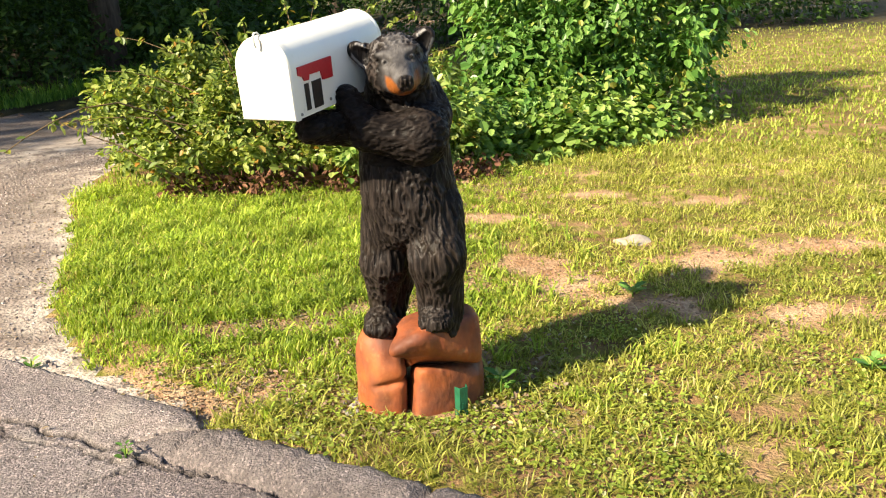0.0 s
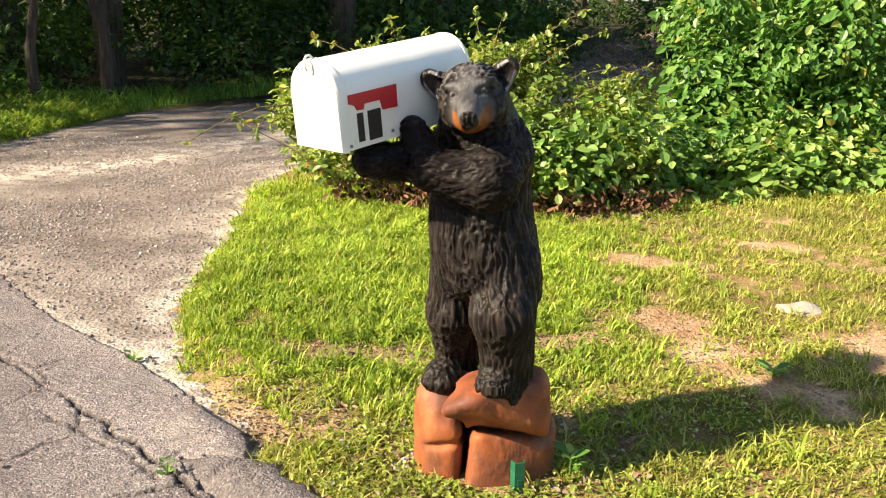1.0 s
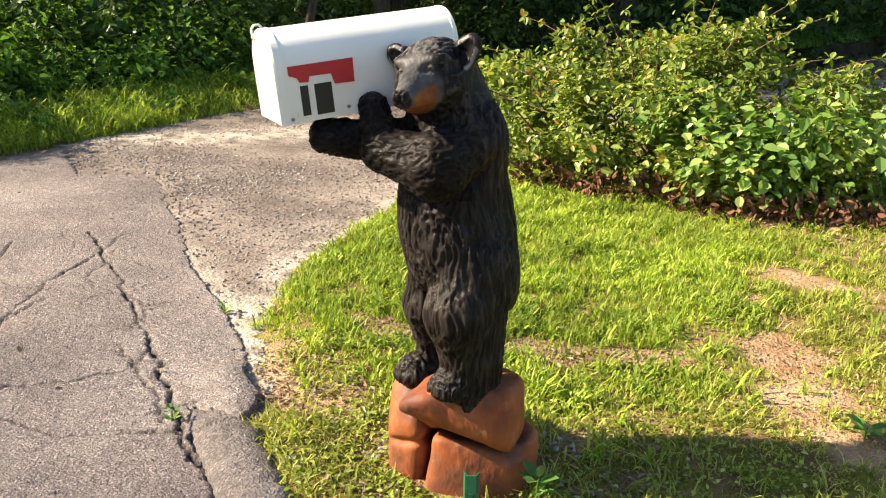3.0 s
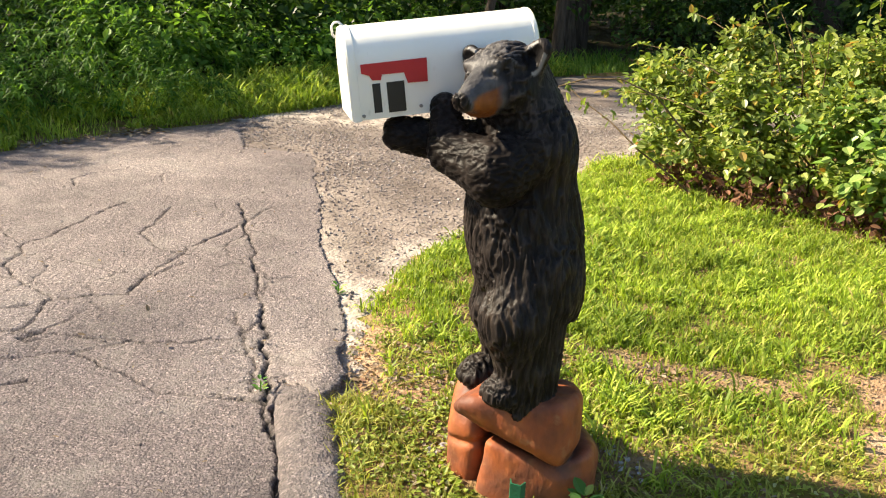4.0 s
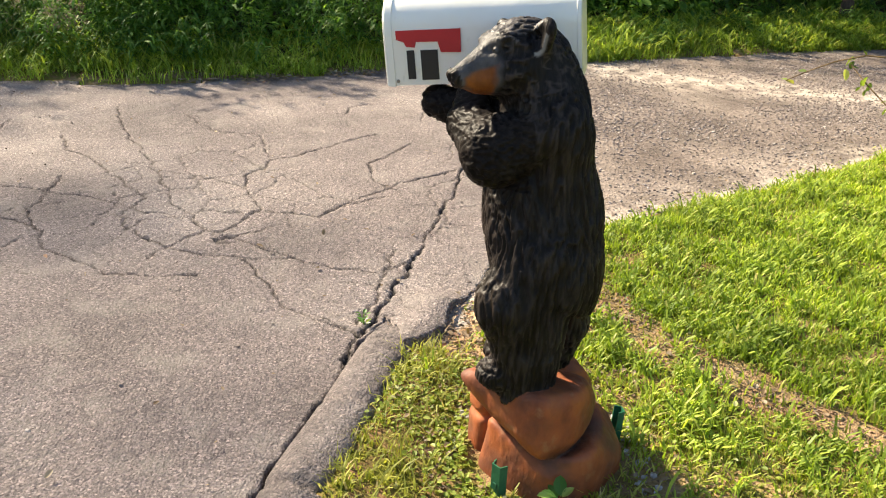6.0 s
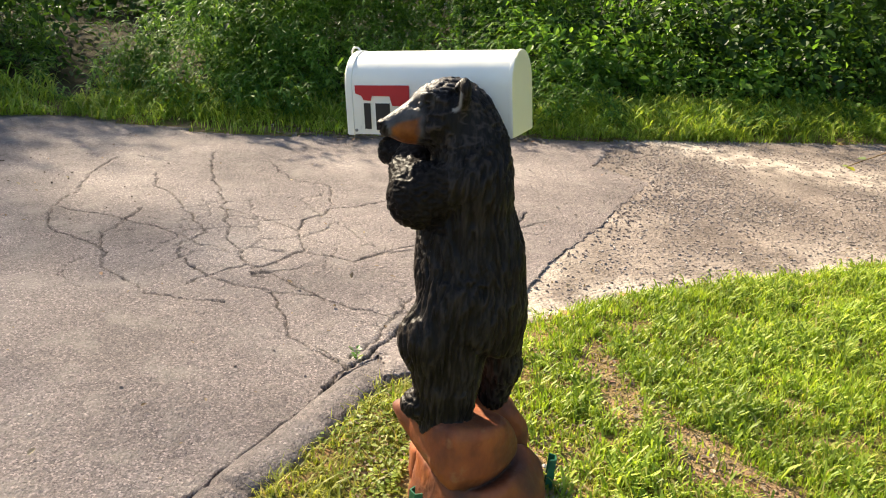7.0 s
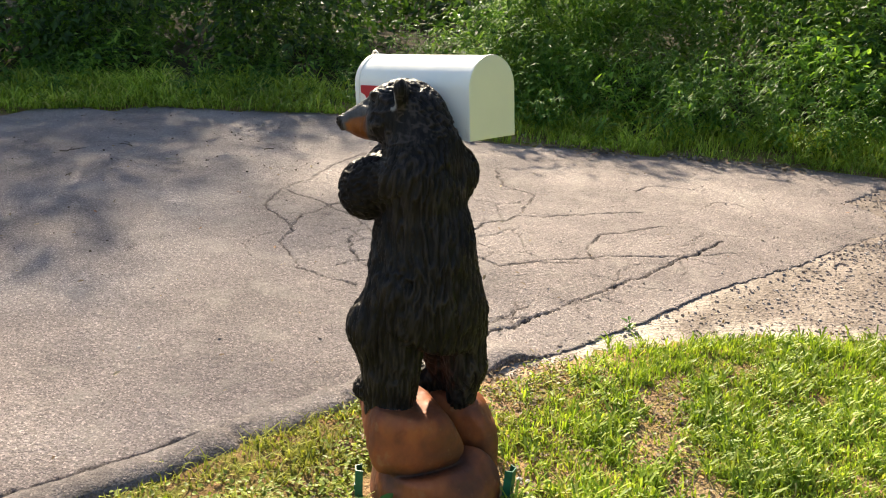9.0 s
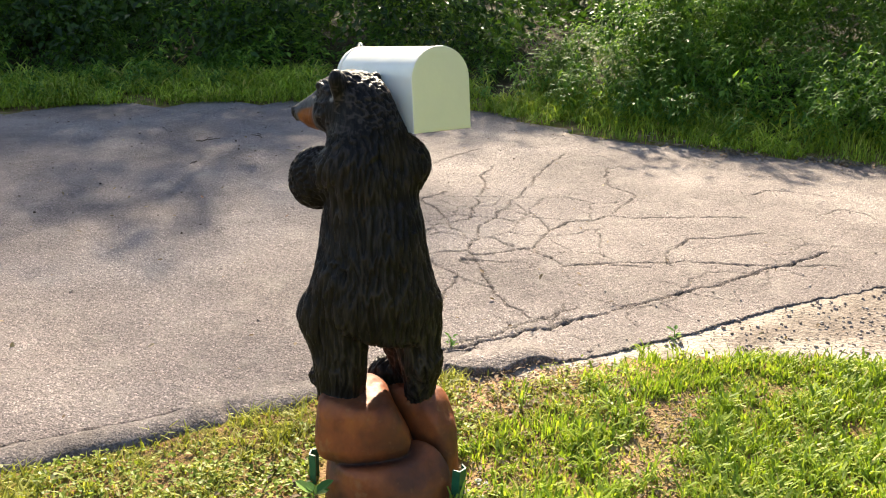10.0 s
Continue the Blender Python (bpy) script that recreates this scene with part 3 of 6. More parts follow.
CUBE = np.array([(-1, -1, -1), (1, -1, -1), (1, 1, -1), (-1, 1, -1), (-0.7, -0.7, 1), (0.7, -0.7, 1), (0.7, 0.7, 1), (-0.7, 0.7, 1)], float)
CUBE_Q = np.array([(0, 3, 2, 1), (4, 5, 6, 7), (0, 1, 5, 4), (1, 2, 6, 5), (2, 3, 7, 6), (3, 0, 4, 7)])


def pebbles(name, x, y, z, size, mat):
    """Small uneven stones in one mesh."""
    n = len(x)
    v = CUBE[None] * (1 + rng.uniform(-0.3, 0.3, (n, 8, 3)))
    a = rng.uniform(0, 6.28, n)
    s = size[:, None]
    v = v * np.stack([s * rng.uniform(0.7, 1.3, (n, 1)), s, s * rng.uniform(0.45, 0.8, (n, 1))], -1)
    c, sn = np.cos(a)[:, None], np.sin(a)[:, None]
    v = np.stack([v[..., 0] * c - v[..., 1] * sn, v[..., 0] * sn + v[..., 1] * c, v[..., 2]], -1)
    v += np.stack([x, y, z], -1)[:, None]
    q = (CUBE_Q[None] + 8 * np.arange(n)[:, None, None]).reshape(-1, 4)
    return mesh_of(name, v.reshape(-1, 3), q, mat)


x, y = scatter(95000, (-6.5, -1.0, 2.9, 9.0), DRIVE, lambda x, y: np.clip(0.45 + 0.6 * noise2(x, y, 1.3, 61), 0.05, 1) * (1 - 0.8 * np.exp(-((line_distance(x, y, TRACK) / 0.4) ** 2))) * (1 - 0.75 * np.exp(-line_distance(x, y, LAWN_EDGE) / 0.3)) * (1 - 0.5 * np.exp(-line_distance(x, y, GRAVEL_EDGE) / 0.25)))
tagged(part("gravel", pebbles("gravel", x, y, 0.002 + 0.006 * noise2(x, y, 2.5, 53), 0.0028 + 0.0072 * rng.random(len(x)) ** 2.4, STONES)), "loose pale and grey gravel stones on the drive", "gravel", kind="stuff")
x, y = scatter(6000, (-5.5, 0.5, 0.5, 5.0), ROAD, lambda x, y: 0.03 + np.exp(-line_distance(x, y, GRAVEL_EDGE) / 0.12))
tagged(part("road_grit", pebbles("road_grit", x, y, np.full(len(x), 0.004), 0.002 + 0.006 * rng.random(len(x)) ** 3, STONES)), "loose grit along the broken asphalt edge", "grit", kind="stuff")


# ---- the carved statue ----
BEAR = Matrix.Translation((-0.115, 2.94, 0.0))


def smin(a, b, k):
    h = np.clip(0.5 + 0.5 * (b - a) / k, 0, 1)
    return b + (a - b) * h - k * h * (1 - h)


def cone(p, a, b, ra, rb):
    a, b = np.array(a), np.array(b)
    d = b - a
    t = np.clip(((p - a) @ d) / (d @ d), 0, 1)
    return np.linalg.norm(p - a - t[..., None] * d, axis=-1) - (ra + (rb - ra) * t)


def ball(p, c, r, turn=(0, 0, 0)):
    q = p - np.array(c)
    if any(turn):
        q = q @ np.array(Euler([radians(a) for a in turn]).to_matrix())
    r = np.array(r)
    k = np.linalg.norm(q / r, axis=-1)
    return (k - 1) * r.min()


def block(p, c, half, turn=(0, 0, 0), r=0.04, cuts=()):
    """A rounded, faceted boulder."""
    q = (p - np.array(c)) @ np.array(Euler([radians(a) for a in turn]).to_matrix())
    d = np.abs(q) - (np.array(half) - r)
    f = np.linalg.norm(np.maximum(d, 0), axis=-1) + np.minimum(d.max(-1), 0) - r
    for nrm, off in cuts:
        nrm = np.array(nrm, float)
        f = -smin(-f, -(q @ (nrm / np.linalg.norm(nrm)) - off), 0.032)
    return f


TORSO = np.array([(0.46, 0.01, 0.09, 0.06, 0.08), (0.51, 0.012, 0.125, 0.05, 0.105), (0.57, 0.014, 0.16, 0.035, 0.135), (0.64, 0.014, 0.178, 0.022, 0.158), (0.70, 0.015, 0.178, 0.012, 0.166),
                  (0.80, 0.006, 0.168, -0.005, 0.166), (0.90, -0.003, 0.158, -0.01, 0.157), (1.0, -0.006, 0.15, -0.019, 0.129), (1.08, -0.006, 0.142, -0.02, 0.118),
                  (1.15, -0.008, 0.128, -0.028, 0.102), (1.20, -0.008, 0.106, -0.04, 0.09), (1.26, -0.01, 0.085, -0.05, 0.085), (1.32, -0.01, 0.06, -0.06, 0.06)])


def head_frame(p):
    """Points in the head's own axes: turned a little and tilted."""
    return (p - np.array([-0.016, -0.1, 1.26])) @ np.array(Euler((0, radians(-9), radians(9))).to_matrix())


def ear_parts(q, s):
    """A pointed ear and the hollow in its front."""
    w = (q - np.array([0, 0.016, 0])) * np.array([1, 1.5, 1])
    outer = smin(cone(w, (s * 0.088, 0, 0.052), (s * 0.118, 0, 0.076), 0.036, 0.028), cone(w, (s * 0.09, 0, 0.02), (s * 0.116, 0, 0.06), 0.018, 0.018), 0.02)
    inner = cone(w, (s * 0.094, -0.036, 0.05), (s * 0.115, -0.036, 0.072), 0.027, 0.02)
    return outer * 0.7, inner * 0.7


def black_parts(p):
    x, y, z = p[..., 0], p[..., 1], p[..., 2]
    cx, hx, cy, hy = (np.interp(z, TORSO[:, 0], TORSO[:, k]) for k in (1, 2, 3, 4))
    twist = np.interp(z, [0.5, 0.7, 0.85, 1.1, 1.2], [0.3, 0.16, -0.04, -0.05, 0.0])
    f = ((np.abs((x - cx) / hx) ** 2.15 + np.abs((y + twist * (x - cx) - cy) / hy) ** 2.15) ** (1 / 2.15) - 1) * np.minimum(hx, hy) * 0.93
    f = -smin(-f, z - (0.6 - 0.45 * y), 0.04)
    f = np.maximum(f, z - 1.3)
    # legs: the left one steps forward and stands higher
    leg = smin(cone(p, (0.09, -0.035, 0.76), (0.093, -0.112, 0.61), 0.098, 0.095), cone(p, (0.093, -0.112, 0.61), (0.1, -0.07, 0.43), 0.094, 0.07), 0.03)
    leg = smin(leg, cone(p, (0.118, -0.015, 0.6), (0.12, -0.04, 0.33), 0.062, 0.056), 0.04)
    leg = smin(leg, cone(p, (0.1, -0.075, 0.45), (0.1, -0.07, 0.32), 0.068, 0.074), 0.03)
    f = smin(f, leg, 0.014)
    leg = smin(cone(p, (-0.075, 0.03, 0.7), (-0.097, 0.005, 0.56), 0.1, 0.08), cone(p, (-0.097, 0.005, 0.56), (-0.116, 0.04, 0.37), 0.079, 0.042), 0.03)
    leg = smin(leg, cone(p, (-0.07, 0.09, 0.63), (-0.068, 0.13, 0.45), 0.098, 0.062), 0.03)
    leg = smin(leg, cone(p, (-0.068, 0.13, 0.45), (-0.085, 0.11, 0.3), 0.06, 0.045), 0.03)
    f = smin(f, leg, 0.016)
    # broad paws with toes
    paw = ball(p, (0.085, -0.118, 0.395), (0.06, 0.07, 0.045))
    far = ball(p, (-0.118, -0.03, 0.348), (0.058, 0.07, 0.05))
    for k in range(4):
        u = (k - 1.5) * 0.026
        paw = smin(paw, ball(p, (0.08 + u, -0.165 + 7 * u * u, 0.382), (0.017, 0.028, 0.024)), 0.014)
        far = smin(far, ball(p, (-0.12 + u, -0.08 + 7 * u * u, 0.333), (0.017, 0.026, 0.024)), 0.014)
    f = smin(f, paw, 0.02)
    f = smin(f, far, 0.02)
    # shoulders and arms
    f = smin(f, ball(p, (0.077, -0.02, 1.09), (0.07, 0.085, 0.098)), 0.04)
    f = smin(f, ball(p, (-0.1, 0.03, 1.08), (0.085, 0.09, 0.09)), 0.04)
    left = smin(cone(p, (0.09, -0.05, 1.09), (0.055, -0.175, 1.032), 0.07, 0.08), cone(p, (0.055, -0.178, 1.03), (-0.11, -0.19, 1.065), 0.081, 0.063), 0.03)
    left = smin(left, cone(p, (-0.12, -0.19, 1.07), (-0.178, -0.165, 1.175), 0.058, 0.04), 0.03)
    left = smin(left, ball(p, (0.062, -0.16, 1.075), (0.07, 0.075, 0.056)), 0.03)
    f = smin(f, left, 0.012)
    right = cone(p, (-0.11, -0.05, 1.06), (-0.285, -0.24, 1.088), 0.07, 0.05)
    right = np.maximum(right, (p - np.array([-0.325, -0.28, 1.085])) @ np.array([-0.68, -0.73, 0.0]))
    f = smin(f, right, 0.02)
    # neck and head
    f = smin(f, cone(p, (-0.01, -0.02, 1.17), (-0.018, -0.075, 1.26), 0.1, 0.09), 0.05)
    q = head_frame(p)
    h = ball(q, (0, 0.01, 0.008), (0.098, 0.11, 0.096))
    h = smin(h, ball(q, (0, -0.035, -0.03), (0.09, 0.075, 0.062)), 0.03)
    h = smin(h, cone(q, (0, -0.05, 0.022), (0, -0.172, -0.035), 0.05, 0.026), 0.022)
    h = smin(h, ball(q, (0, -0.098, -0.048), (0.046, 0.068, 0.036)), 0.018)
    h = smin(h, ball(q, (0, -0.188, -0.03), (0.02, 0.013, 0.013)), 0.008)
    h = -smin(-h, cone(q, (-0.04, -0.2, -0.066), (0.04, -0.2, -0.066), 0.004, 0.004), 0.004)
    h = -smin(-h, cone(q, (0.0, -0.205, -0.062), (0.0, -0.2, -0.045), 0.004, 0.003), 0.004)
    for s in (-1, 1):
        h = smin(h, ball(q, (s * 0.044, -0.064, 0.052), (0.032, 0.028, 0.014)), 0.018)
        h = -smin(-h, ball(q, (s * 0.043, -0.108, 0.028), (0.017, 0.018, 0.011)), 0.008)
        h = smin(h, ball(q, (s * 0.044, -0.087, 0.028), (0.01, 0.011, 0.008)), 0.002)
        h = -smin(-h, ball(q, (s * 0.012, -0.203, -0.033), (0.006, 0.008, 0.005)), 0.003)
        outer, inner = ear_parts(q, s)
        h = smin(h, outer, 0.01)
        h = -smin(-h, inner, 0.004)
    return smin(f, h, 0.02)


def rock_parts(p, seams=False):
    x, y, z = p[..., 0], p[..., 1], p[..., 2]
    rough = 0.004 * vnoise(p * 8.0) + 0.0022 * np.abs(vnoise(p * np.array([24.0, 24.0, 13.0]))) + 0.001 * vnoise(p * 52.0)
    tall = block(p, (-0.128, 0.05, 0.145), (0.1, 0.2, 0.182), (0, 0, 4), 0.055, [((-0.5, -1, 0.8), 0.195), ((0, 1, 0.8), 0.2), ((-1, 0.2, 0.5), 0.125), ((-1, -0.9, 0), 0.2), ((-1, 1, 0.1), 0.13)])
    tall = tall + 0.014 * np.exp(-(((z - 0.165 - 0.2 * x) / 0.014) ** 2)) * (y < 0.05)
    upper = block(p, (0.085, -0.022, 0.25), (0.165, 0.223, 0.118), (-2, -4, -4), 0.045, [((-0.62, -0.3, 0.8), 0.176), ((-0.6, -0.3, -0.83), 0.147), ((0.94, 0.34, 0), 0.157), ((0.78, 0.63, 0), 0.168), ((0.5, 0.87, 0), 0.172), ((0.1, -1, 0.9), 0.224), ((1, 0.3, 0.9), 0.199), ((0.3, 1, 0.9), 0.189), ((0.68, -0.73, 0.05), 0.129), ((-0.7, 0.6, 0.5), 0.14), ((0.05, -0.67, -0.745), 0.085), ((0, 0.57, -0.82), 0.205)])
    lower = block(p, (0.111, 0.06, 0.075), (0.149, 0.228, 0.125), (-2, 4, -3), 0.035, [((-1, -0.9, 0.1), 0.21), ((0.68, -0.73, 0.1), 0.15), ((1, 0.1, 0.8), 0.18), ((0.3, 0.8, 0.8), 0.16), ((0.4, -0.92, 0.1), 0.172), ((0.94, 0.34, 0.1), 0.15), ((0.78, 0.63, 0), 0.146)])
    cleft = np.exp(-(((tall - lower) / 0.02) ** 2))
    f = smin(tall, lower, 0.004) + 0.02 * cleft
    bound = (np.hypot((x - 0.013) / 0.247, (y - 0.058) / 0.247) - 1) * 0.247 - 0.012 * vnoise(p * 7.0)
    f = -smin(-f, -bound, 0.015)
    ledge = np.exp(-(((f - upper) / 0.019) ** 2)) * (z < 0.34)
    if seams:
        return np.maximum(cleft * (upper > 0.02), ledge)
    f = smin(f, upper, 0.004) + 0.021 * ledge
    for a, b in (((0.22, 0.2, 0.08), (0.24, 0.19, 0.02)), ((0.18, 0.24, 0.09), (0.2, 0.245, 0.03))):
        f = -smin(-f, cone(p, a, b, 0.006, 0.004), 0.004)
    return np.maximum(f + rough, -z - 0.03)


def surface_net(f, low, cell):
    """A quad mesh on the zero surface of a grid of distances."""
    neg = f < 0
    c = [neg[i:neg.shape[0] - 1 + i, j:neg.shape[1] - 1 + j, k:neg.shape[2] - 1 + k] for i in (0, 1) for j in (0, 1) for k in (0, 1)]
    total = sum(v.astype(np.int8) for v in c)
    cells = np.argwhere((total > 0) & (total < 8))
    ids = np.full(total.shape, -1, np.int64)
    ids[tuple(cells.T)] = np.arange(len(cells))
    pos, cnt = np.zeros((len(cells), 3)), np.zeros(len(cells))
    corners = [(i, j, k) for i in (0, 1) for j in (0, 1) for k in (0, 1)]
    for a in corners:
        for ax in range(3):
            if a[ax] == 0:
                b = list(a)
                b[ax] = 1
                fa, fb = f[tuple((cells + a).T)], f[tuple((cells + b).T)]
                ok = (fa < 0) != (fb < 0)
                t = np.where(ok, fa / np.where(ok, fa - fb, 1), 0)
                p = np.tile(np.array(a, float), (len(cells), 1))
                p[:, ax] = t
                pos[ok] += p[ok]
                cnt[ok] += 1
    verts = low + cell * (cells + pos / cnt[:, None])
    quads = []
    for ax in range(3):
        u, v = (ax + 1) % 3, (ax + 2) % 3
        sl = [slice(1, -1)] * 3
        sl[ax] = slice(0, -1)
        s2 = list(sl)
        s2[ax] = slice(1, None)
        n0, n1 = neg[tuple(sl)], neg[tuple(s2)]
        at = np.argwhere(n0 != n1)
        flip = n0[tuple(at.T)]
        base = at.copy()
        base[:, u] += 1
        base[:, v] += 1
        e = np.eye(3, dtype=int)
        q = np.stack([ids[tuple((base - du * e[u] - dv * e[v]).T)] for du, dv in ((1, 1), (0, 1), (0, 0), (1, 0))], 1)
        q[~flip] = q[~flip][:, ::-1]
        quads.append(q)
    return verts, np.concatenate(quads)


def statue_mesh():
    cell = 0.0045
    low, high = np.array([-0.37, -0.34, -0.04]), np.array([0.3, 0.31, 1.42])
    n = np.ceil((high - low) / cell).astype(int)
    f = np.empty(tuple(n), np.float32)
    gy_, gz_ = np.meshgrid(low[1] + cell * np.arange(n[1]), low[2] + cell * np.arange(n[2]), indexing="ij")
    for i in range(n[0]):
        p = np.stack([np.full(gy_.shape, low[0] + cell * i), gy_, gz_], -1)
        f[i] = np.minimum(black_parts(p), rock_parts(p))
    v, q = surface_net(f, low, cell)
    fb, fr = black_parts(v), rock_parts(v)
    is_rock = fr < fb
    # normals from the quads
    nq = np.cross(v[q[:, 2]] - v[q[:, 0]], v[q[:, 3]] - v[q[:, 1]])
    nv = np.zeros(v.shape)
    for k in range(4):
        np.add.at(nv, q[:, k], nq)
    nv /= np.linalg.norm(nv, axis=1)[:, None] + 1e-9
    # carved strokes: down the body, along the forearms, back over the head
    x, y, z = v.T
    arm = (fb < 0.01) & (z > 0.94) & (z < 1.22) & (y < -0.1) & (y > -0.3) & (z < 1.13 + 0.4 * np.maximum(0, -x))
    head = (np.linalg.norm(head_frame(v) * np.array([1, 0.8, 1]), axis=1) < 0.15) & (z > 1.17)
    warp = np.stack([0.03 * vnoise(v * 5.0 + 31) + 0.006 * vnoise(v * 19.0), 0.03 * vnoise(v * 5.0 + 57) + 0.006 * vnoise(v * 19.0 + 5), 0 * x], 1)
    w = v + warp
    body_n = vnoise(w * np.array([84, 84, 10.0])) * 0.75 + vnoise(w * np.array([125, 125, 18.0]) + 7) * 0.4
    slant = np.stack([x + 0.5 * z, y, z - 0.35 * x], 1) + 0.6 * warp[:, [1, 2, 0]]
    arm_n = vnoise(slant * np.array([26, 62, 88.0]) + 3) * 0.7 + vnoise(slant * np.array([44, 95, 120.0]) + 9) * 0.45
    head_n = vnoise(w * np.array([75, 24, 60.0]) + 5) * 0.8 + vnoise(w * np.array([120, 50, 100.0]) + 5) * 0.4
    stroke = np.where(arm, arm_n, np.where(head, head_n, body_n))
    muzzle = head_frame(v)
    snout = (muzzle[:, 1] < -0.078) & head
    depth = np.where(is_rock, 0.0, np.where(arm, 0.0042, np.where(head, 0.0046, 0.0054)))
    depth = np.where(snout, 0.0006, depth)
    ear = np.abs(muzzle[:, 0]) > 0.098
    depth = np.where(ear & (np.linalg.norm(muzzle, axis=1) < 0.21) & (z > 1.2), 0.0, depth)
    crest = 1 - np.minimum(np.abs(stroke) * 2.2, 1)
    v = v + nv * (depth * (crest * 1.6 - 0.7))[:, None]
    # paint
    rock_q = is_rock[q].sum(1) >= 2
    slots = np.where(rock_q, 1, np.where(arm[q].sum(1) >= 2, 2, 0))
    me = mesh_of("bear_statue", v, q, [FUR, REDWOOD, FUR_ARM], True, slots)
    mx, my, mz = muzzle.T
    wob = 0.008 * vnoise(v * 45.0)
    on = head & ~is_rock
    edge = np.minimum(np.minimum(-0.096 + wob - my, my + 0.16 + 0.5 * (mz + 0.07) + wob), np.minimum(-0.038 + 0.36 * (my + 0.175) + 0.5 * wob - mz, np.minimum(mz + 0.092, np.maximum(np.abs(mx) - 0.016, -0.068 - mz) + wob)))
    attribute(me, "tan", on * step(-0.006, 0.008, edge))
    grey = on * np.maximum(step(0.075, 0.1, -my + wob) * np.where(my > -0.183, 1.0, 0.45), 0.8 * step(0.0, 0.03, mz) * (1 - step(0.014, 0.04, np.abs(mx) + wob)) * step(-0.02, 0.05, -my))
    dark, worn = np.zeros(len(v)), np.zeros(len(v))
    for s in (-1, 1):
        outer, inner = ear_parts(muzzle, s)
        dark = np.maximum(dark, 1 - step(0.0, 0.003, inner))
        # pale ear rims: worn wood with the sun's highlight painted in
        worn = np.maximum(worn, (1 - step(0.007, 0.013, inner)) * step(0.001, 0.003, inner) * (outer < 0.012) * (np.abs(mx) > 0.085))
        dark = np.maximum(dark, 1 - step(0.004, 0.008, np.linalg.norm(muzzle - np.array([s * 0.012, -0.2, -0.033]), axis=1)))
        dark = np.maximum(dark, (my < -0.17) * (1 - step(0.003, 0.006, np.abs(mz + 0.066))))
        eye = np.linalg.norm((muzzle - np.array([s * 0.044, -0.095, 0.028])) * np.array([1, 0.7, 1.25]), axis=1)
        worn = np.maximum(worn, 0.16 * (1 - step(0.008, 0.011, eye)))
        pupil = np.linalg.norm((muzzle - np.array([s * 0.043, -0.1, 0.029])) * np.array([1, 0.4, 1]), axis=1)
        dark = np.maximum(dark, 1 - step(0.005, 0.007, pupil))
        dark = np.maximum(dark, 0.35 * (1 - step(0.0, 0.004, np.abs(eye - 0.0145))) * (my < -0.06))
    # lighter stroke crests: wear, with sun gloss painted in
    attribute(me, "ridge", 0.75 * step(0.55, 0.95, crest) * ~is_rock * (1 - snout) * np.where(arm, 0.35, np.where(head, 1.5, 1.0)) * (0.6 + 0.5 * vnoise(v * 8.0)))
    attribute(me, "seam", is_rock * np.clip(rock_parts(v, True), 0, 1))
    attribute(me, "grey", grey)
    attribute(me, "dark", dark * on)
    # pale forehead crests: sunlight on the strokes, painted into the colour
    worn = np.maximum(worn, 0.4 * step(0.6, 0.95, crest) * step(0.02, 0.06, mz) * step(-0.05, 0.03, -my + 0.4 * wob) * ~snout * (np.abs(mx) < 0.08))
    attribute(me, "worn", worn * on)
    return me


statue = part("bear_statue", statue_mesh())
statue.matrix_world = BEAR
tagged(statue, "black-painted carved wooden bear statue standing on red-brown carved boulders", "statue")

# ---- the mailbox on its shoulder ----
along = Vector((0.241, 0.489, 0.06)).normalized()
across = Vector((-0.175, 0.087, 0.0)).normalized()
upward = across.cross(along) * -1 if across.cross(along).z < 0 else across.cross(along)
BOX = Matrix((along, across, upward)).transposed().to_4x4()
BOX.translation = (-0.421, 2.556, 1.132)
LONG, WIDE, TALL = 0.548, 0.195, 0.248


def arch(grow=0.0, count=22):
    """The mailbox's outline across (y, z): straight sides and a round top."""
    r = WIDE / 2
    pts = [(-grow, -grow), (-grow, (TALL - r) * 0.5)]
    for k in range(count + 1):
        a = math.pi - math.pi * k / count
        pts.append((r + (r + grow) * math.cos(a), TALL - r + (r + grow) * math.sin(a)))
    return pts + [(WIDE + grow, (TALL - r) * 0.5), (WIDE + grow, -grow)]


def loft(stations):
    """A closed skin through outlines; each station: (x, outline)."""
    bm = bmesh.new()
    rings = [[bm.verts.new((x, y, z)) for y, z in o] for x, o in stations]
    for a, b in zip(rings[:-1], rings[1:]):
        for k in range(len(a)):
            bm.faces.new((a[k], a[(k + 1) % len(a)], b[(k + 1) % len(a)], b[k]))
    bm.faces.new(rings[0][::-1])
    bm.faces.new(rings[-1])
    return bm


def slab(bm, x0, x1, y0, y1, z0, z1, bevel=0.0):
    r = bmesh.ops.create_cube(bm, size=1.0)
    for v in r["verts"]:
        v.co = Vector((x0 + (x1 - x0) * (v.co.x + 0.5), y0 + (y1 - y0) * (v.co.y + 0.5), z0 + (z1 - z0) * (v.co.z + 0.5)))
    if bevel:
        edges = list({e for v in r["verts"] for e in v.link_edges})
        bmesh.ops.bevel(bm, geom=edges, offset=bevel, segments=2, affect="EDGES")
    return bm


mailbox = thing("mailbox", "white enamelled metal mailbox with red flag on the statue's shoulder", "mailbox", BOX)
body = from_bm("body", loft([(0.02, arch(-0.001)), (0.026, arch(0.0)), (0.05, arch(0.0)), (0.051, arch(0.0)), (0.534, arch(0.0)), (0.535, arch(0.0015)), (0.541, arch(0.002)), (0.545, arch(0.0015)), (0.5455, arch(-0.002))]), WHITE, True)
body.set_sharp_from_angle(angle=radians(28))
part("body", body, mailbox)
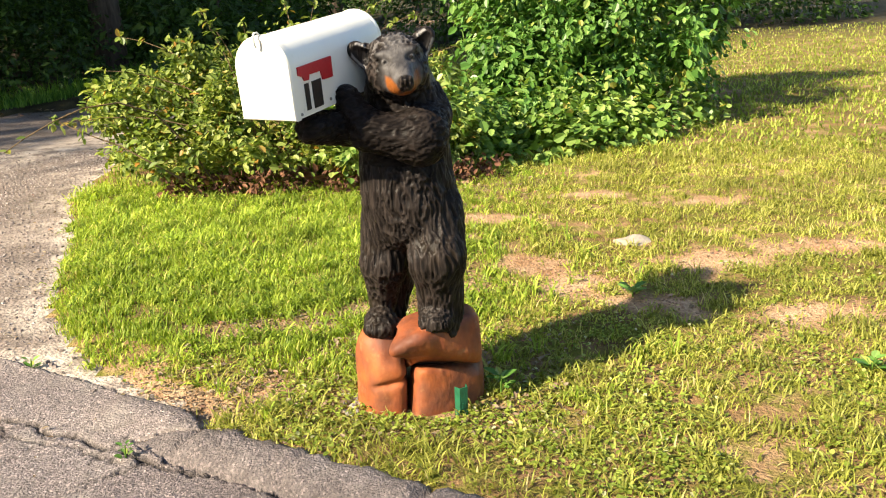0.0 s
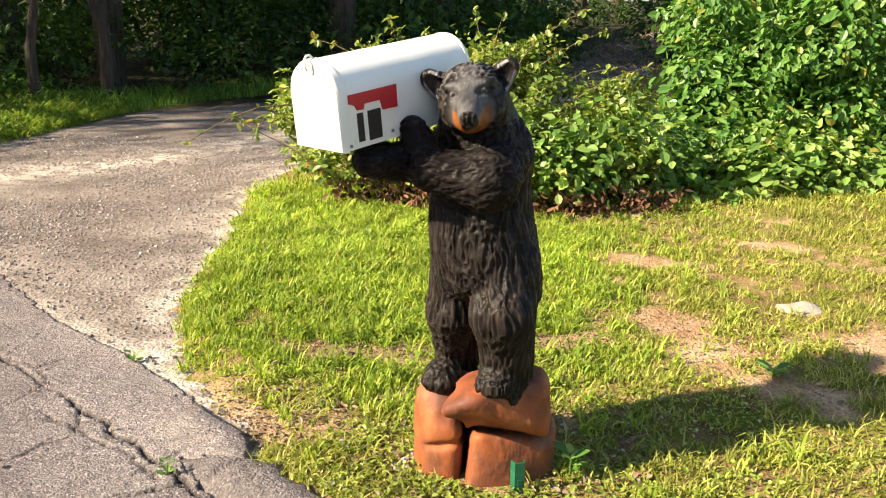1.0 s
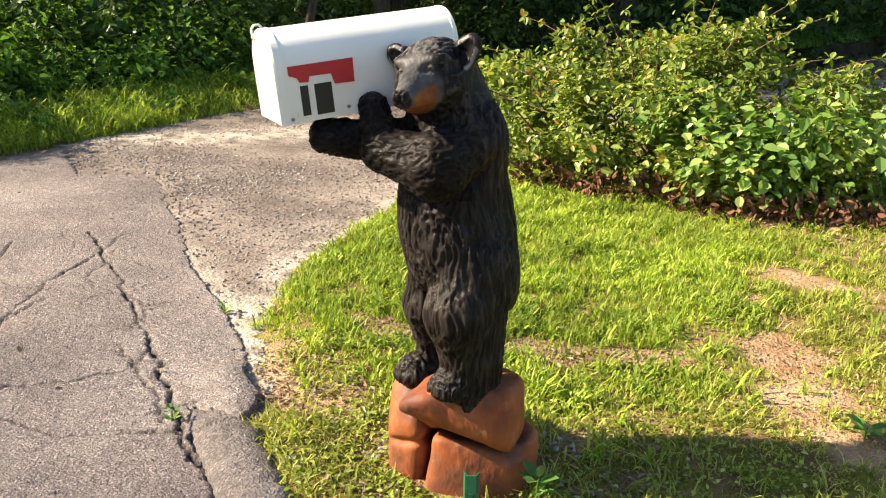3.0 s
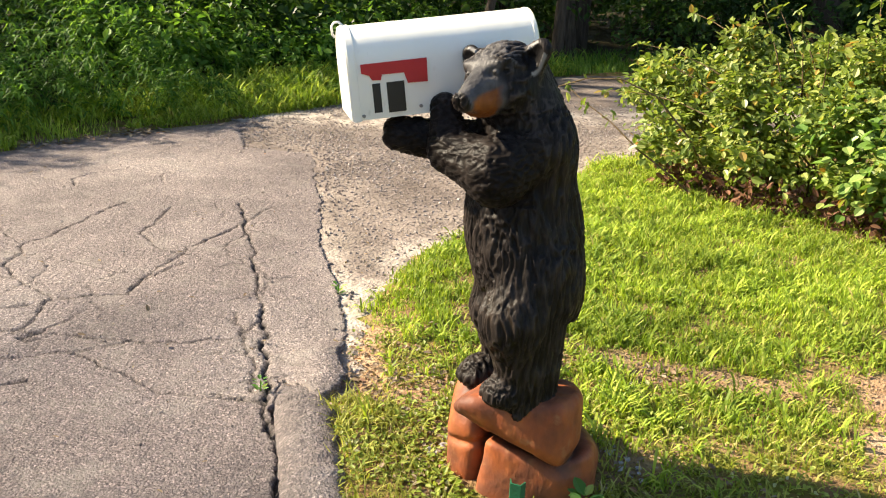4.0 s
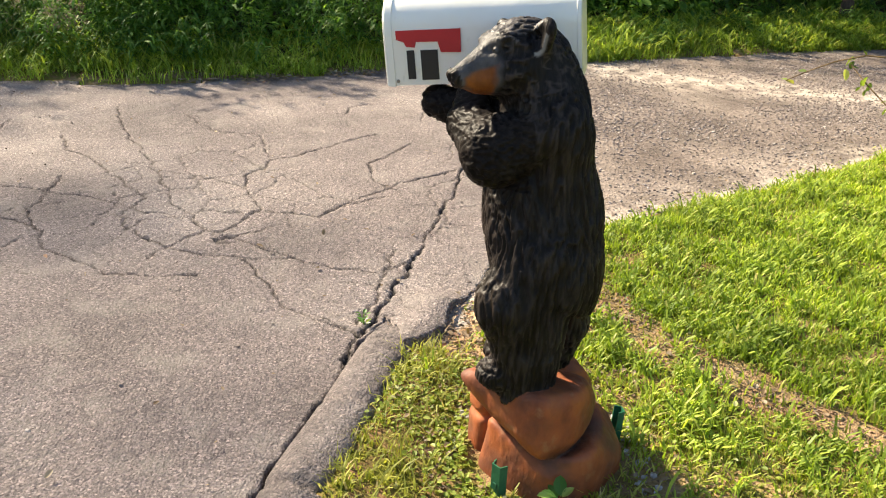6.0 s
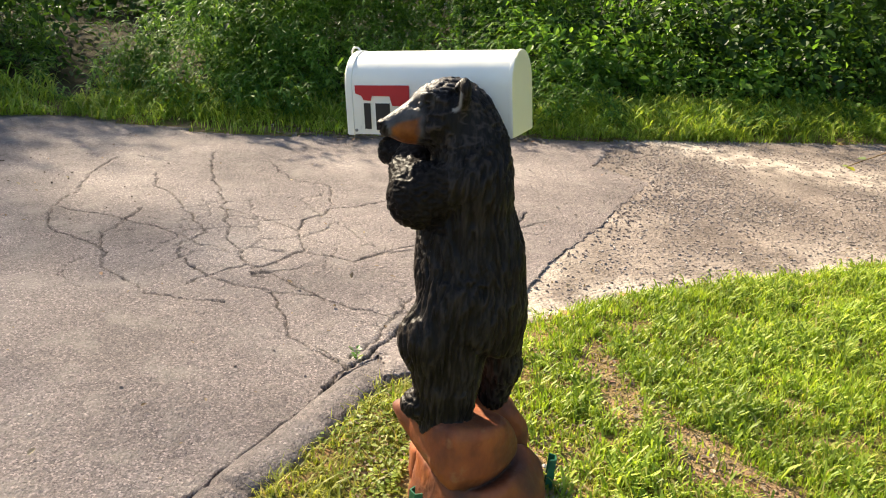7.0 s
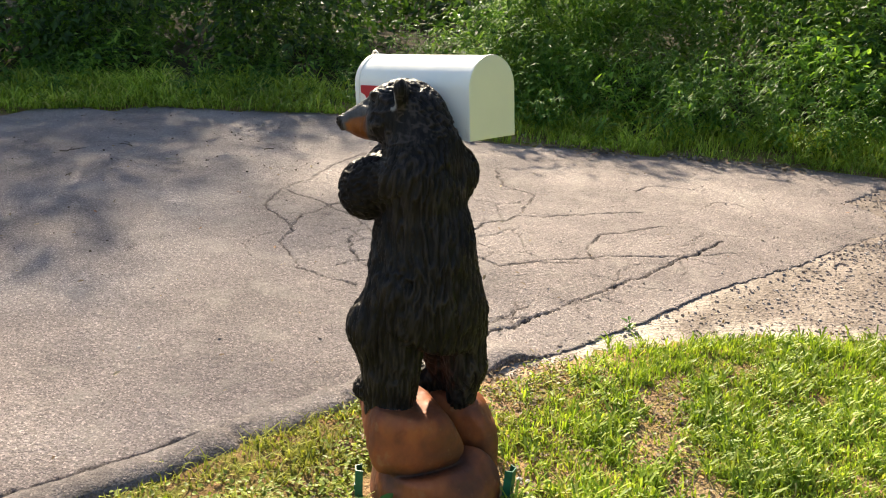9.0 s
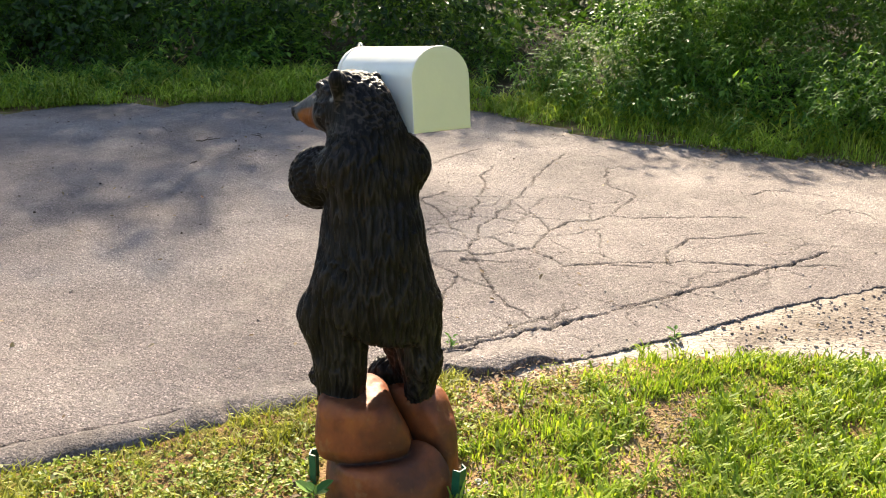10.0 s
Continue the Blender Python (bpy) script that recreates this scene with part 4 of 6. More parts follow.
door = from_bm("door", loft([(-0.002, arch(-0.012)), (-0.005, arch(-0.006)), (-0.003, arch(-0.001)), (0.003, arch(0.0025)), (0.022, arch(0.003)), (0.023, arch(0.0005))]), WHITE, True)
door.set_sharp_from_angle(angle=radians(28))
door_ob = part("door", door, mailbox)
mid = WIDE / 2
vs, fs = tube([(0.012, mid, TALL + 0.001), (0.0, mid, TALL + 0.012), (-0.012, mid, TALL + 0.012), (-0.02, mid, TALL + 0.002), (-0.02, mid, TALL - 0.02), (-0.014, mid, TALL - 0.028)], [0.0034] * 6, 8)
part("latch", mesh_of("latch", np.array(vs), np.array(fs), WHITE, True), door_ob, "curled white latch")
back = from_bm("back_panel", loft([(0.5455, arch(0.0005)), (0.547, arch(0.0008)), (0.5482, arch(-0.0015)), (0.5484, arch(-0.006))]), CREAM, True)
back.set_sharp_from_angle(angle=radians(28))
part("back_panel", back, mailbox, "cream back panel")
# the flag lies flat on the side that faces the lawn
FLAG = [(0.034, 0.152), (0.218, 0.152), (0.216, 0.088), (0.16, 0.09), (0.152, 0.119), (0.09, 0.12), (0.086, 0.105), (0.062, 0.107), (0.055, 0.12), (0.034, 0.128)]
bm = bmesh.new()
ring = [bm.verts.new((u, -0.0045, w)) for u, w in FLAG]
face = bm.faces.new(ring)
ext = bmesh.ops.extrude_face_region(bm, geom=[face])
for v in ext["geom"]:
    if isinstance(v, bmesh.types.BMVert):
        v.co.y = 0.003
part("flag", from_bm("flag", bm, RED), mailbox, "red metal flag")
for u0, u1, z0, z1 in ((0.061, 0.083, 0.017, 0.097), (0.101, 0.15, 0.014, 0.097)):
    part("mark", from_bm("mark", slab(bmesh.new(), u0, u1, -0.0025, 0.002, z0, z1), BLACK), mailbox, "plain black mark")
for u, w in ((0.192, 0.022), (0.03, 0.012), (0.3, 0.02)):
    vs, fs = tube([(u, 0.002, w), (u, -0.003, w), (u, -0.0045, w), (u, -0.0046, w)], [0.005, 0.005, 0.003, 0.0001], 10)
    part("bolt", mesh_of("bolt", np.array(vs), np.array(fs), STEEL), mailbox, "small dull steel bolt")


# ---- green steel post stubs beside the base ----
def post_stub(at):
    ob = thing("post_stub", "short green painted steel channel post beside the statue base", "post", at, "post stubs")
    prof = [(-0.024, 0.008), (-0.02, 0.008), (-0.013, -0.012), (0.013, -0.012), (0.02, 0.008), (0.024, 0.008), (0.016, -0.016), (-0.016, -0.016)]
    bm = bmesh.new()
    lo = [bm.verts.new((x, y, -0.1)) for x, y in prof]
    hi = [bm.verts.new((x, y, 0.11)) for x, y in prof]
    for k in range(8):
        bm.faces.new((lo[k], lo[(k + 1) % 8], hi[(k + 1) % 8], hi[k]))
    bm.faces.new(hi)
    bm.faces.new(lo[::-1])
    part("channel", from_bm("channel", bm, GREEN_STEEL), ob)
    bm = slab(bmesh.new(), -0.008, 0.008, -0.019, -0.015, 0.03, 0.05, 0.001)
    part("stud", from_bm("stud", bm, GREEN_STEEL), ob)
    return ob


post_stub(pose(0.05, 2.803, 0.022, 0, 0, 28))
post_stub(pose(-0.128, 3.252, 0.035, 3, 0, 172))


# ---- stones by the base and in the lawn ----
def boulder(name, at, size, mat, label, category, group="", seed=0):
    bm = bmesh.new()
    bmesh.ops.create_icosphere(bm, subdivisions=3 if size[0] > 0.05 else 1, radius=1.0)
    for v in bm.verts:
        k = 1 + 0.3 * noise.noise(v.co * 1.3 + Vector((seed, 0, 0))) + 0.1 * noise.noise(v.co * 3.1 + Vector((0, seed, 0)))
        v.co = Vector((v.co.x * size[0] * k, v.co.y * size[1] * k, v.co.z * size[2] * k))
    ob = part(name, from_bm(name, bm, mat, size[0] > 0.05))
    ob.matrix_world = at
    return tagged(ob, label, category, group)


boulder("stone", pose(1.1, 4.78, 0.05, 0, 0, 20), (0.12, 0.09, 0.045), PALE_STONE, "pale flat stone half sunk in the lawn", "stone", seed=3)
for k in range(52):
    if k < 14:
        x, y = -0.345 + 0.02 * math.sin(3.7 * k) - 0.05 * (k % 5) / 5 * 0.4, 2.8 + 0.013 * k
    else:
        x, y = -0.25 + 0.0112 * (k - 14) + 0.02 * math.sin(5.1 * k), 3.29 + 0.03 * math.sin(2.9 * k) - 0.25 * max(0, -0.25 + 0.0112 * (k - 14)) ** 1.0
    s = (0.006 if k > 13 else 0.011) + 0.009 * abs(math.sin(7.3 * k)) ** 2
    boulder("chip", pose(x, y, float(height(np.array([x]), np.array([y]))[0]) + s * 0.3, 0, 0, 50 * k), (s, s * 0.75, s * 0.5), CHIP, "small pale stone chip at the statue base", "stone", "stone chips", seed=k + 5)


# ---- plants ----
def unit(v):
    return v / (np.linalg.norm(v, axis=-1, keepdims=True) + 1e-9)


def leaves(p, d, up, length, width, fine=True, droop=0.12):
    """Verts and quads of folded leaves: base points, directions, rough normals, sizes."""
    n = len(p)
    d = unit(d)
    s = unit(np.cross(d, up))
    m = np.cross(s, d)
    L, W = length[:, None], width[:, None]
    if fine:
        row = [p]
        for t, k in ((0.2, 0.37), (0.5, 0.5), (0.8, 0.33)):
            row.append(p + d * L * t + s * W * k + m * (W * 0.3 * k - L * droop * t * t))
        row.append(p + d * L - m * L * droop)
        for t, k in ((0.8, 0.33), (0.5, 0.5), (0.2, 0.37)):
            row.append(p + d * L * t - s * W * k + m * (W * 0.3 * k - L * droop * t * t))
        q = np.array([(0, 1, 2, 3, 4), (0, 4, 5, 6, 7)])
        return np.stack(row, 1).reshape(-1, 3), (q[None] + 8 * np.arange(n)[:, None, None]).reshape(-1, 5)
    v = np.stack([p, p + d * L * 0.45 + s * W * 0.5 + m * W * 0.1, p + d * L - m * L * droop, p + d * L * 0.45 - s * W * 0.5 + m * W * 0.1], 1)
    q = np.array([(0, 1, 2, 3)])
    return v.reshape(-1, 3), (q[None] + 4 * np.arange(n)[:, None, None]).reshape(-1, 4)


def joined(sets):
    vs, qs, n = [], [], 0
    for v, q in sets:
        vs.append(v)
        qs.append(q + n)
        n += len(v)
    return np.concatenate(vs), np.concatenate(qs)


def random_dirs(n):
    return unit(rng.normal(size=(n, 3)))


def blades(name, x, y, z, h, w, mat, lean=0.45):
    """Grass blades, each bent once."""
    n = len(x)
    a = rng.uniform(0, 2 * math.pi, n)
    dirs = np.stack([np.cos(a), np.sin(a)], 1)
    side = np.stack([-dirs[:, 1], dirs[:, 0]], 1)
    bend = h * lean * rng.uniform(0.3, 1.5, n)
    base = np.stack([x, y], 1)
    v = np.zeros((n, 5, 3))
    for k, (t, up, ww) in enumerate(((0, 0, 1), (0, 0, -1), (0.32, 0.58, 0.85), (0.32, 0.58, -0.85), (1, 1, 0))):
        v[:, k, :2] = base + dirs * (bend * t)[:, None] + side * (w * 0.5 * ww)[:, None]
        v[:, k, 2] = z - 0.004 + h * up * (1 - 0.18 * t * rng.random(n))
    i = 5 * np.arange(n)[:, None]
    return mesh_of(name, v.reshape(-1, 3), [i + np.array([[0, 1, 3, 2]]), i + np.array([[2, 3, 4]])], mat)


def arching(p, length, width, rise=0.9, fall=0.8):
    """Long narrow leaves that rise from their base and bow over: verts and quads."""
    n = len(p)
    a = rng.uniform(0, 2 * math.pi, n)
    d = np.stack([np.cos(a), np.sin(a), 0 * a], 1)
    side = np.stack([-np.sin(a), np.cos(a), rng.uniform(-0.35, 0.35, n)], 1)
    up = np.array([0, 0, 1.0])
    steep = rng.uniform(0.35, 1.25, n)[:, None] * rise
    L, W = length[:, None], width[:, None] * 0.5
    c1 = p + L * (0.3 * d + 0.34 * steep * up)
    c2 = p + L * (0.66 * d + (0.5 * steep - 0.13 * fall) * up)
    c3 = p + L * (1.0 * d + (0.5 * steep - 0.5 * fall) * up)
    v = np.stack([p - side * W * 0.5, p + side * W * 0.5, c1 - side * W, c1 + side * W, c2 - side * W * 0.8, c2 + side * W * 0.8, c3 - side * W * 0.08, c3 + side * W * 0.08], 1)
    q = np.array([(0, 1, 3, 2), (2, 3, 5, 4), (4, 5, 7, 6)])
    return v.reshape(-1, 3), (q[None] + 8 * np.arange(n)[:, None, None]).reshape(-1, 4)


def tufts(x, y, per, length, width, spread=0.012, rise=1.5, fall=0.6):
    """Tufts of arching grass: places and sizes tuft by tuft."""
    n = len(x)
    p = np.stack([x, y, height(x, y) - 0.004], 1)
    p = np.repeat(p, per, 0) + rng.normal(0, spread, (n * per, 3)) * np.array([1, 1, 0])
    L = np.repeat(length, per) * rng.uniform(0.45, 1.2, n * per)
    return arching(p, L, width * rng.uniform(0.6, 1.4, n * per), rise, fall)


def turf(x, y):
    clump = 0.5 + 0.6 * noise2(x, y, 7.0, 73) + 0.6 * noise2(x, y, 17.0, 74) + 0.3 * noise2(x, y, 41.0, 70)
    return np.clip(clump + 0.35 * lush(x, y), 0.04, 1) * (1 - 0.96 * bareness(x, y)) * step(-0.05, 0.01, line_distance(x, y, KERB_LINE) - 0.2 + 0.05 * noise2(x, y, 8.0, 75)) * step(-0.02, 0.16, line_distance(x, y, LAWN_EDGE) + 0.1 * noise2(x, y, 4.0, 69) + 0.05 * noise2(x, y, 13.0, 68)) * ~inside(x, y, ROAD)


def off_statue(x, y):
    return np.where(np.hypot(x + 0.102, y - 2.998) < 0.245, 0.0, 1.0)


# long fresh grass, then worn short grass, near and far
x, y = scatter(230000, (-3.2, 0.8, 2.9, 7.2), LAWN, lambda x, y: turf(x, y) * off_statue(x, y) * (0.03 + lush(x, y)))
h = (0.02 + 0.075 * rng.random(len(x)) ** 1.7) * (0.85 + 0.45 * noise2(x, y, 6.0, 76) + 0.4 * noise2(x, y, 17.0, 74))
tagged(part("lawn_grass", blades("lawn_grass", x, y, height(x, y), 0.8 * h, 0.0045 + 0.005 * rng.random(len(x)), GRASS, 0.6)), "long bright green lawn grass", "grass", kind="stuff")
x, y = scatter(480000, (-1.2, 4.2, 0.2, 7.5), LAWN, lambda x, y: turf(x, y) * off_statue(x, y) * (1 - 0.9 * lush(x, y)) * 0.8 * (1 - step(3.2, 4.2, x)))
h = (0.013 + 0.056 * rng.random(len(x)) ** 2.2) * (0.85 + 0.45 * noise2(x, y, 4.0, 77) + 0.4 * noise2(x, y, 17.0, 74))
tagged(part("worn_grass", blades("worn_grass", x, y, height(x, y), h, 0.0036 + 0.0045 * rng.random(len(x)), DRY_GRASS, 1.0)), "short worn yellow-green lawn grass", "grass", kind="stuff")
x, y = scatter(105000, (-3.0, 12.0, 7.0, 24.0), LAWN, lambda x, y: np.clip(0.75 + 0.5 * noise2(x, y, 2.0, 78), 0.1, 1) * (1 - 0.9 * bareness(x, y)) * np.clip(1.6 - 0.07 * y, 0.2, 1))
tagged(part("far_grass", blades("far_grass", x, y, height(x, y), 0.03 + 0.05 * rng.random(len(x)), 0.011 + 0.009 * rng.random(len(x)), FAR_GRASS, 0.9)), "yellow-green grass of the lawn farther back", "grass", kind="stuff")

x, y = scatter(90000, (3.0, 11.0, -6.0, 7.4), LAWN, lambda x, y: turf(x, y) * 0.8 * step(3.2, 4.2, x))
tagged(part("far_grass", blades("far_grass", x, y, height(x, y), 0.02 + 0.05 * rng.random(len(x)) ** 2, 0.009 + 0.008 * rng.random(len(x)), DRY_GRASS, 0.9)), "short worn grass of the lawn beside the road", "grass", kind="stuff")

# coarse tufts with broad bowed blades
x, y = scatter(15000, (-3.2, 1.0, 2.75, 7.0), LAWN, lambda x, y: np.clip(1.1 * noise2(x, y, 5.0, 111) + 0.7 * noise2(x, y, 13.0, 112) + 0.3, 0, 1) * turf(x, y) * off_statue(x, y) * (0.12 + lush(x, y)))
tagged(part("grass_tufts", mesh_of("grass_tufts", *tufts(x, y, 13, 0.042 + 0.05 * rng.random(len(x)), 0.0075, 0.012, 1.9), GRASS)), "coarse bright green tufts in the fresh lawn", "grass", kind="stuff")
x, y = scatter(16000, (-1.2, 4.2, 0.4, 7.5), LAWN, lambda x, y: np.clip(1.1 * noise2(x, y, 4.0, 113) + 0.7 * noise2(x, y, 12.0, 114) + 0.1, 0, 1) * turf(x, y) * off_statue(x, y) * (1 - 0.9 * lush(x, y)))
tagged(part("grass_tufts", mesh_of("grass_tufts", *tufts(x, y, 10, 0.035 + 0.05 * rng.random(len(x)), 0.006, 0.014, 1.2), DRY_GRASS)), "yellow-green tufts in the worn lawn", "grass", kind="stuff")

# clover and low weeds by the kerb and round the base
x, y = scatter(140000, (-1.3, 2.6, 0.6, 4.6), LAWN, lambda x, y: np.clip(0.36 + 0.9 * noise2(x, y, 4.0, 81), 0, 1) * off_statue(x, y) * (1 - 0.8 * bareness(x, y)) * (1 - 0.6 * lush(x, y)) * np.exp(-line_distance(x, y, KERB_LINE) / 1.1) * step(0.2, 0.225, line_distance(x, y, KERB_LINE)) * ~inside(x, y, ROAD))
n = len(x)
d = random_dirs(n) * np.array([1, 1, 0.35])
v, q = leaves(np.stack([x, y, height(x, y) + rng.uniform(0.004, 0.03, n)], 1), d, np.array([[0, 0, 1.0]]) + 0.4 * random_dirs(n), 0.011 + 0.013 * rng.random(n), 0.009 + 0.009 * rng.random(n))
tagged(part("clover", mesh_of("clover", v, q, CLOVER)), "small round clover and weed leaves between kerb and statue", "clover", kind="stuff")

# a fringe of grass and weeds leaning over the kerb
x, y = scatter(60000, (-1.1, 3.6, 0.0, 3.0), LAWN, lambda x, y: np.exp(-(((line_distance(x, y, KERB_LINE) - 0.235) / 0.035) ** 2)) * np.clip(0.6 + 0.9 * noise2(x, y, 5.0, 83), 0, 1) * ~inside(x, y, ROAD))
h = (0.02 + 0.05 * rng.random(len(x)) ** 1.5) * (0.9 + 0.5 * noise2(x, y, 9.0, 84))
tagged(part("kerb_fringe", blades("kerb_fringe", x, y, height(x, y), h, 0.004 + 0.005 * rng.random(len(x)), DRY_GRASS, 1.0)), "grass leaning over the edge of the kerb", "grass", kind="stuff")

# crumbs of earth on the bare places
x, y = scatter(36000, (-1.4, 2.4, 2.9, 5.2), LAWN, lambda x, y: 0.5 * bareness(x, y) * off_statue(x, y))
tagged(part("earth_crumbs", pebbles("earth_crumbs", x, y, height(x, y) + 0.002, 0.0014 + 0.0045 * rng.random(len(x)) ** 2.5, CLOD)), "loose sandy crumbs of earth on the bare lawn", "soil", kind="stuff")

# brown leaf litter
x1, y1 = scatter(17000, (-1.7, 0.3, 2.6, 4.4), None, lambda x, y: np.exp(-(((x + 0.88) / 0.24) ** 2 + ((y - 3.02) / 0.2) ** 2)) + 0.3 * np.exp(-(line_distance(x, y, [(-1.05, 3.64), (-0.6, 3.73), (-0.24, 3.86), (0.14, 4.12)]) / 0.09) ** 2))
x2, y2 = scatter(4000, (-0.6, 0.5, 2.6, 3.5), LAWN, lambda x, y: 0.35 * off_statue(x, y))
x3, y3 = scatter(9000, (-2.6, 0.8, 5.9, 6.9), LAWN, lambda x, y: 0.5 * np.exp(-(((y - 6.35) / 0.25) ** 2)))
x4, y4 = scatter(5000, (-6.6, -5.2, -1.0, 9.0), None, lambda x, y: 0.5 * np.exp(-line_distance(x, y, FAR_EDGE) / 0.1))
x5, y5 = scatter(1500, (-6.0, 0.5, -5.0, 5.0), ROAD, lambda x, y: np.full(x.shape, 0.35))
x7, y7 = scatter(14000, (-3.3, -0.9, 2.8, 7.0), DRIVE, lambda x, y: 0.4 * np.exp(-line_distance(x, y, LAWN_EDGE) / 0.16) * np.clip(0.5 + noise2(x, y, 3.0, 102), 0, 1))
x8, y8 = scatter(40000, (-1.4, 2.4, 2.9, 5.2), LAWN, lambda x, y: 0.06 * bareness(x, y) * off_statue(x, y))
x6 = np.concatenate([rng.normal(a, 0.09, 90) for a in (-5.72, -5.98, -5.78, -5.9)])
y6 = np.concatenate([rng.normal(b, 0.16, 90) for b in (2.5, 4.05, 2.0, 3.3)])
x, y = np.concatenate([x1, x2, x3, x4, x5, x7, x8, x6]), np.concatenate([y1, y2, y3, y4, y5, y7, y8, y6])
n = len(x)
size = 0.011 + 0.026 * rng.random(n) ** 2.4
size[-360:] += 0.03
z = np.maximum(height(x, y), np.where(inside(x, y, ROAD) | inside(x, y, DRIVE), 0.008, -1)) + 0.004 + 0.012 * rng.random(n)
v, q = leaves(np.stack([x, y, z], 1), random_dirs(n) * np.array([1, 1, 0.25]), np.array([[0, 0, 1.0]]) + 0.45 * random_dirs(n), size, size * 0.55)
tagged(part("leaf_litter", mesh_of("leaf_litter", v, q, LITTER)), "dry brown fallen leaves on the ground", "leaf litter", kind="stuff")


def blob_leaves(blobs, count, size, aspect=0.62, fine=True, shell=0.75, hang=0.35, sprig=10, spread=1.1, low=0.06):
    """Leaves in sprigs spread over lumpy blobs: rows of centre and radii."""
    blobs = np.array(blobs, float)
    area = (blobs[:, 3] * blobs[:, 4] + blobs[:, 5] * (blobs[:, 3] + blobs[:, 4]))
    twigs = count // sprig
    pick = rng.choice(len(blobs), twigs, p=area / area.sum())
    out = random_dirs(twigs)
    r = shell + (1.12 - shell) * rng.random(twigs) ** 0.8
    c, rad = blobs[pick, :3], blobs[pick, 3:]
    p = c + out * rad * r[:, None]
    p = p + 0.2 * rad * np.stack([vnoise(p * 2.7), vnoise(p * 2.7 + 9), vnoise(p * 2.7 + 19)], 1)
    p, out = np.repeat(p, sprig, 0), np.repeat(out, sprig, 0)
    p = p + rng.normal(0, spread * size[1] * 0.8, p.shape)
    ok = p[:, 2] > low
    p, out = p[ok], out[ok]
    n = len(p)
    d = unit(out * np.array([1, 1, 0.3])) + 0.9 * random_dirs(n) + np.array([0, 0, -hang])
    up = unit(out * 0.6 + np.array([0, 0, 0.9]) + 0.6 * random_dirs(n))
    s = size[0] + (size[1] - size[0]) * rng.random(n) ** 1.4
    return leaves(p, d, up, s, s * aspect, fine)


def canes(foot, tops, radius, lift=0.25):
    """Arching stems from a foot to several tops, with their leaves' places."""
    out, spots = [], []
    for top in tops:
        a, b = Vector(foot) + Vector((random.uniform(-0.3, 0.3), random.uniform(-0.3, 0.3), 0)), Vector(top)
        mid = (a + b) / 2 + Vector((0, 0, lift * (b - a).length))
        pts = [a * (1 - t) ** 2 + mid * 2 * t * (1 - t) + b * t * t for t in np.linspace(0, 1, 9)]
        out.append(tube(pts, [radius * (1 - 0.8 * k / 8) for k in range(9)], 6))
        spots += [tuple(p + Vector((random.uniform(-0.03, 0.03), random.uniform(-0.03, 0.03), 0))) for p in pts[3:] for _ in range(7)]
    return out, np.array(spots)


def cane_leaves(spots, size):
    n = len(spots)
    d = random_dirs(n) + np.array([0, 0, -0.2])
    s = size * (0.6 + 0.7 * rng.random(n))
    return leaves(spots, d, np.array([[0, 0, 1.0]]) + 0.5 * random_dirs(n), s, s * 0.6)


def clumps(blobs, per, size):
    """Small clumps of growth over the faces of larger lumps."""
    out = []
    for x, y, z, a, b, c in blobs:
        for d in random_dirs(per):
            r = rng.uniform(*size)
            k = rng.uniform(0.72, 1.02)
            out.append((x + d[0] * a * k, y + d[1] * b * k, max(0.12, z + d[2] * c * k), r, r, r * rng.uniform(0.55, 0.85)))
    return out


# the yellow-green bush by the drive
BUSH = [(-1.95, 6.65, 0.36, 0.5, 0.5, 0.36), (-1.4, 6.55, 0.42, 0.5, 0.45, 0.42), (-0.7, 6.8, 0.45, 0.5, 0.5, 0.45), (-1.05, 7.2, 0.72, 0.55, 0.55, 0.42), (-1.65, 7.1, 0.66, 0.5, 0.5, 0.42),
        (-0.2, 7.15, 0.4, 0.5, 0.45, 0.38), (-2.35, 7.0, 0.52, 0.36, 0.45, 0.42), (-0.66, 7.4, 0.7, 0.45, 0.45, 0.42), (-2.1, 7.4, 0.8, 0.35, 0.4, 0.35), (-0.12, 7.45, 0.52, 0.36, 0.36, 0.36), (-1.3, 7.6, 0.95, 0.4, 0.4, 0.3)]
bush = thing("bush", "dense yellow-green leafy bush beside the gravel drive", "bush", pose(-1.2, 7.0, 0))
tops = [(-2.75, 6.5, 0.62), (-3.1, 6.9, 0.55), (-2.6, 7.3, 1.2), (-1.9, 7.2, 1.38), (-1.5, 6.9, 1.3), (-1.0, 7.3, 1.4), (-0.6, 7.1, 1.32), (-0.2, 7.3, 1.3), (0.15, 7.2, 1.05), (-1.3, 7.6, 1.45), (-0.4, 7.6, 1.45), (-2.2, 6.4, 0.9), (-1.2, 6.2, 0.7)] + [(random.uniform(-2.6, 0.2), random.uniform(6.4, 7.8), random.uniform(0.8, 1.35)) for _ in range(10)]
stems, spots = canes((-1.2, 7.0, 0.05), tops, 0.009)
arch_a = [(-1.7, 6.5, 0.05), (-1.85, 6.3, 0.45), (-2.0, 6.1, 0.72), (-2.19, 5.95, 0.82), (-2.37, 5.8, 0.81), (-2.55, 5.74, 0.74), (-2.74, 5.7, 0.64), (-2.86, 5.65, 0.56)]
arch_b = [(-1.75, 6.3, 0.05), (-1.86, 6.05, 0.26), (-1.97, 5.92, 0.38), (-2.2, 5.9, 0.53), (-2.42, 5.9, 0.62), (-2.6, 5.9, 0.71)]
for line, thick in ((arch_a, 0.0075), (arch_b, 0.008)):
    stems.append(tube(line, [thick * (1 - 0.6 * k / (len(line) - 1)) for k in range(len(line))], 7))
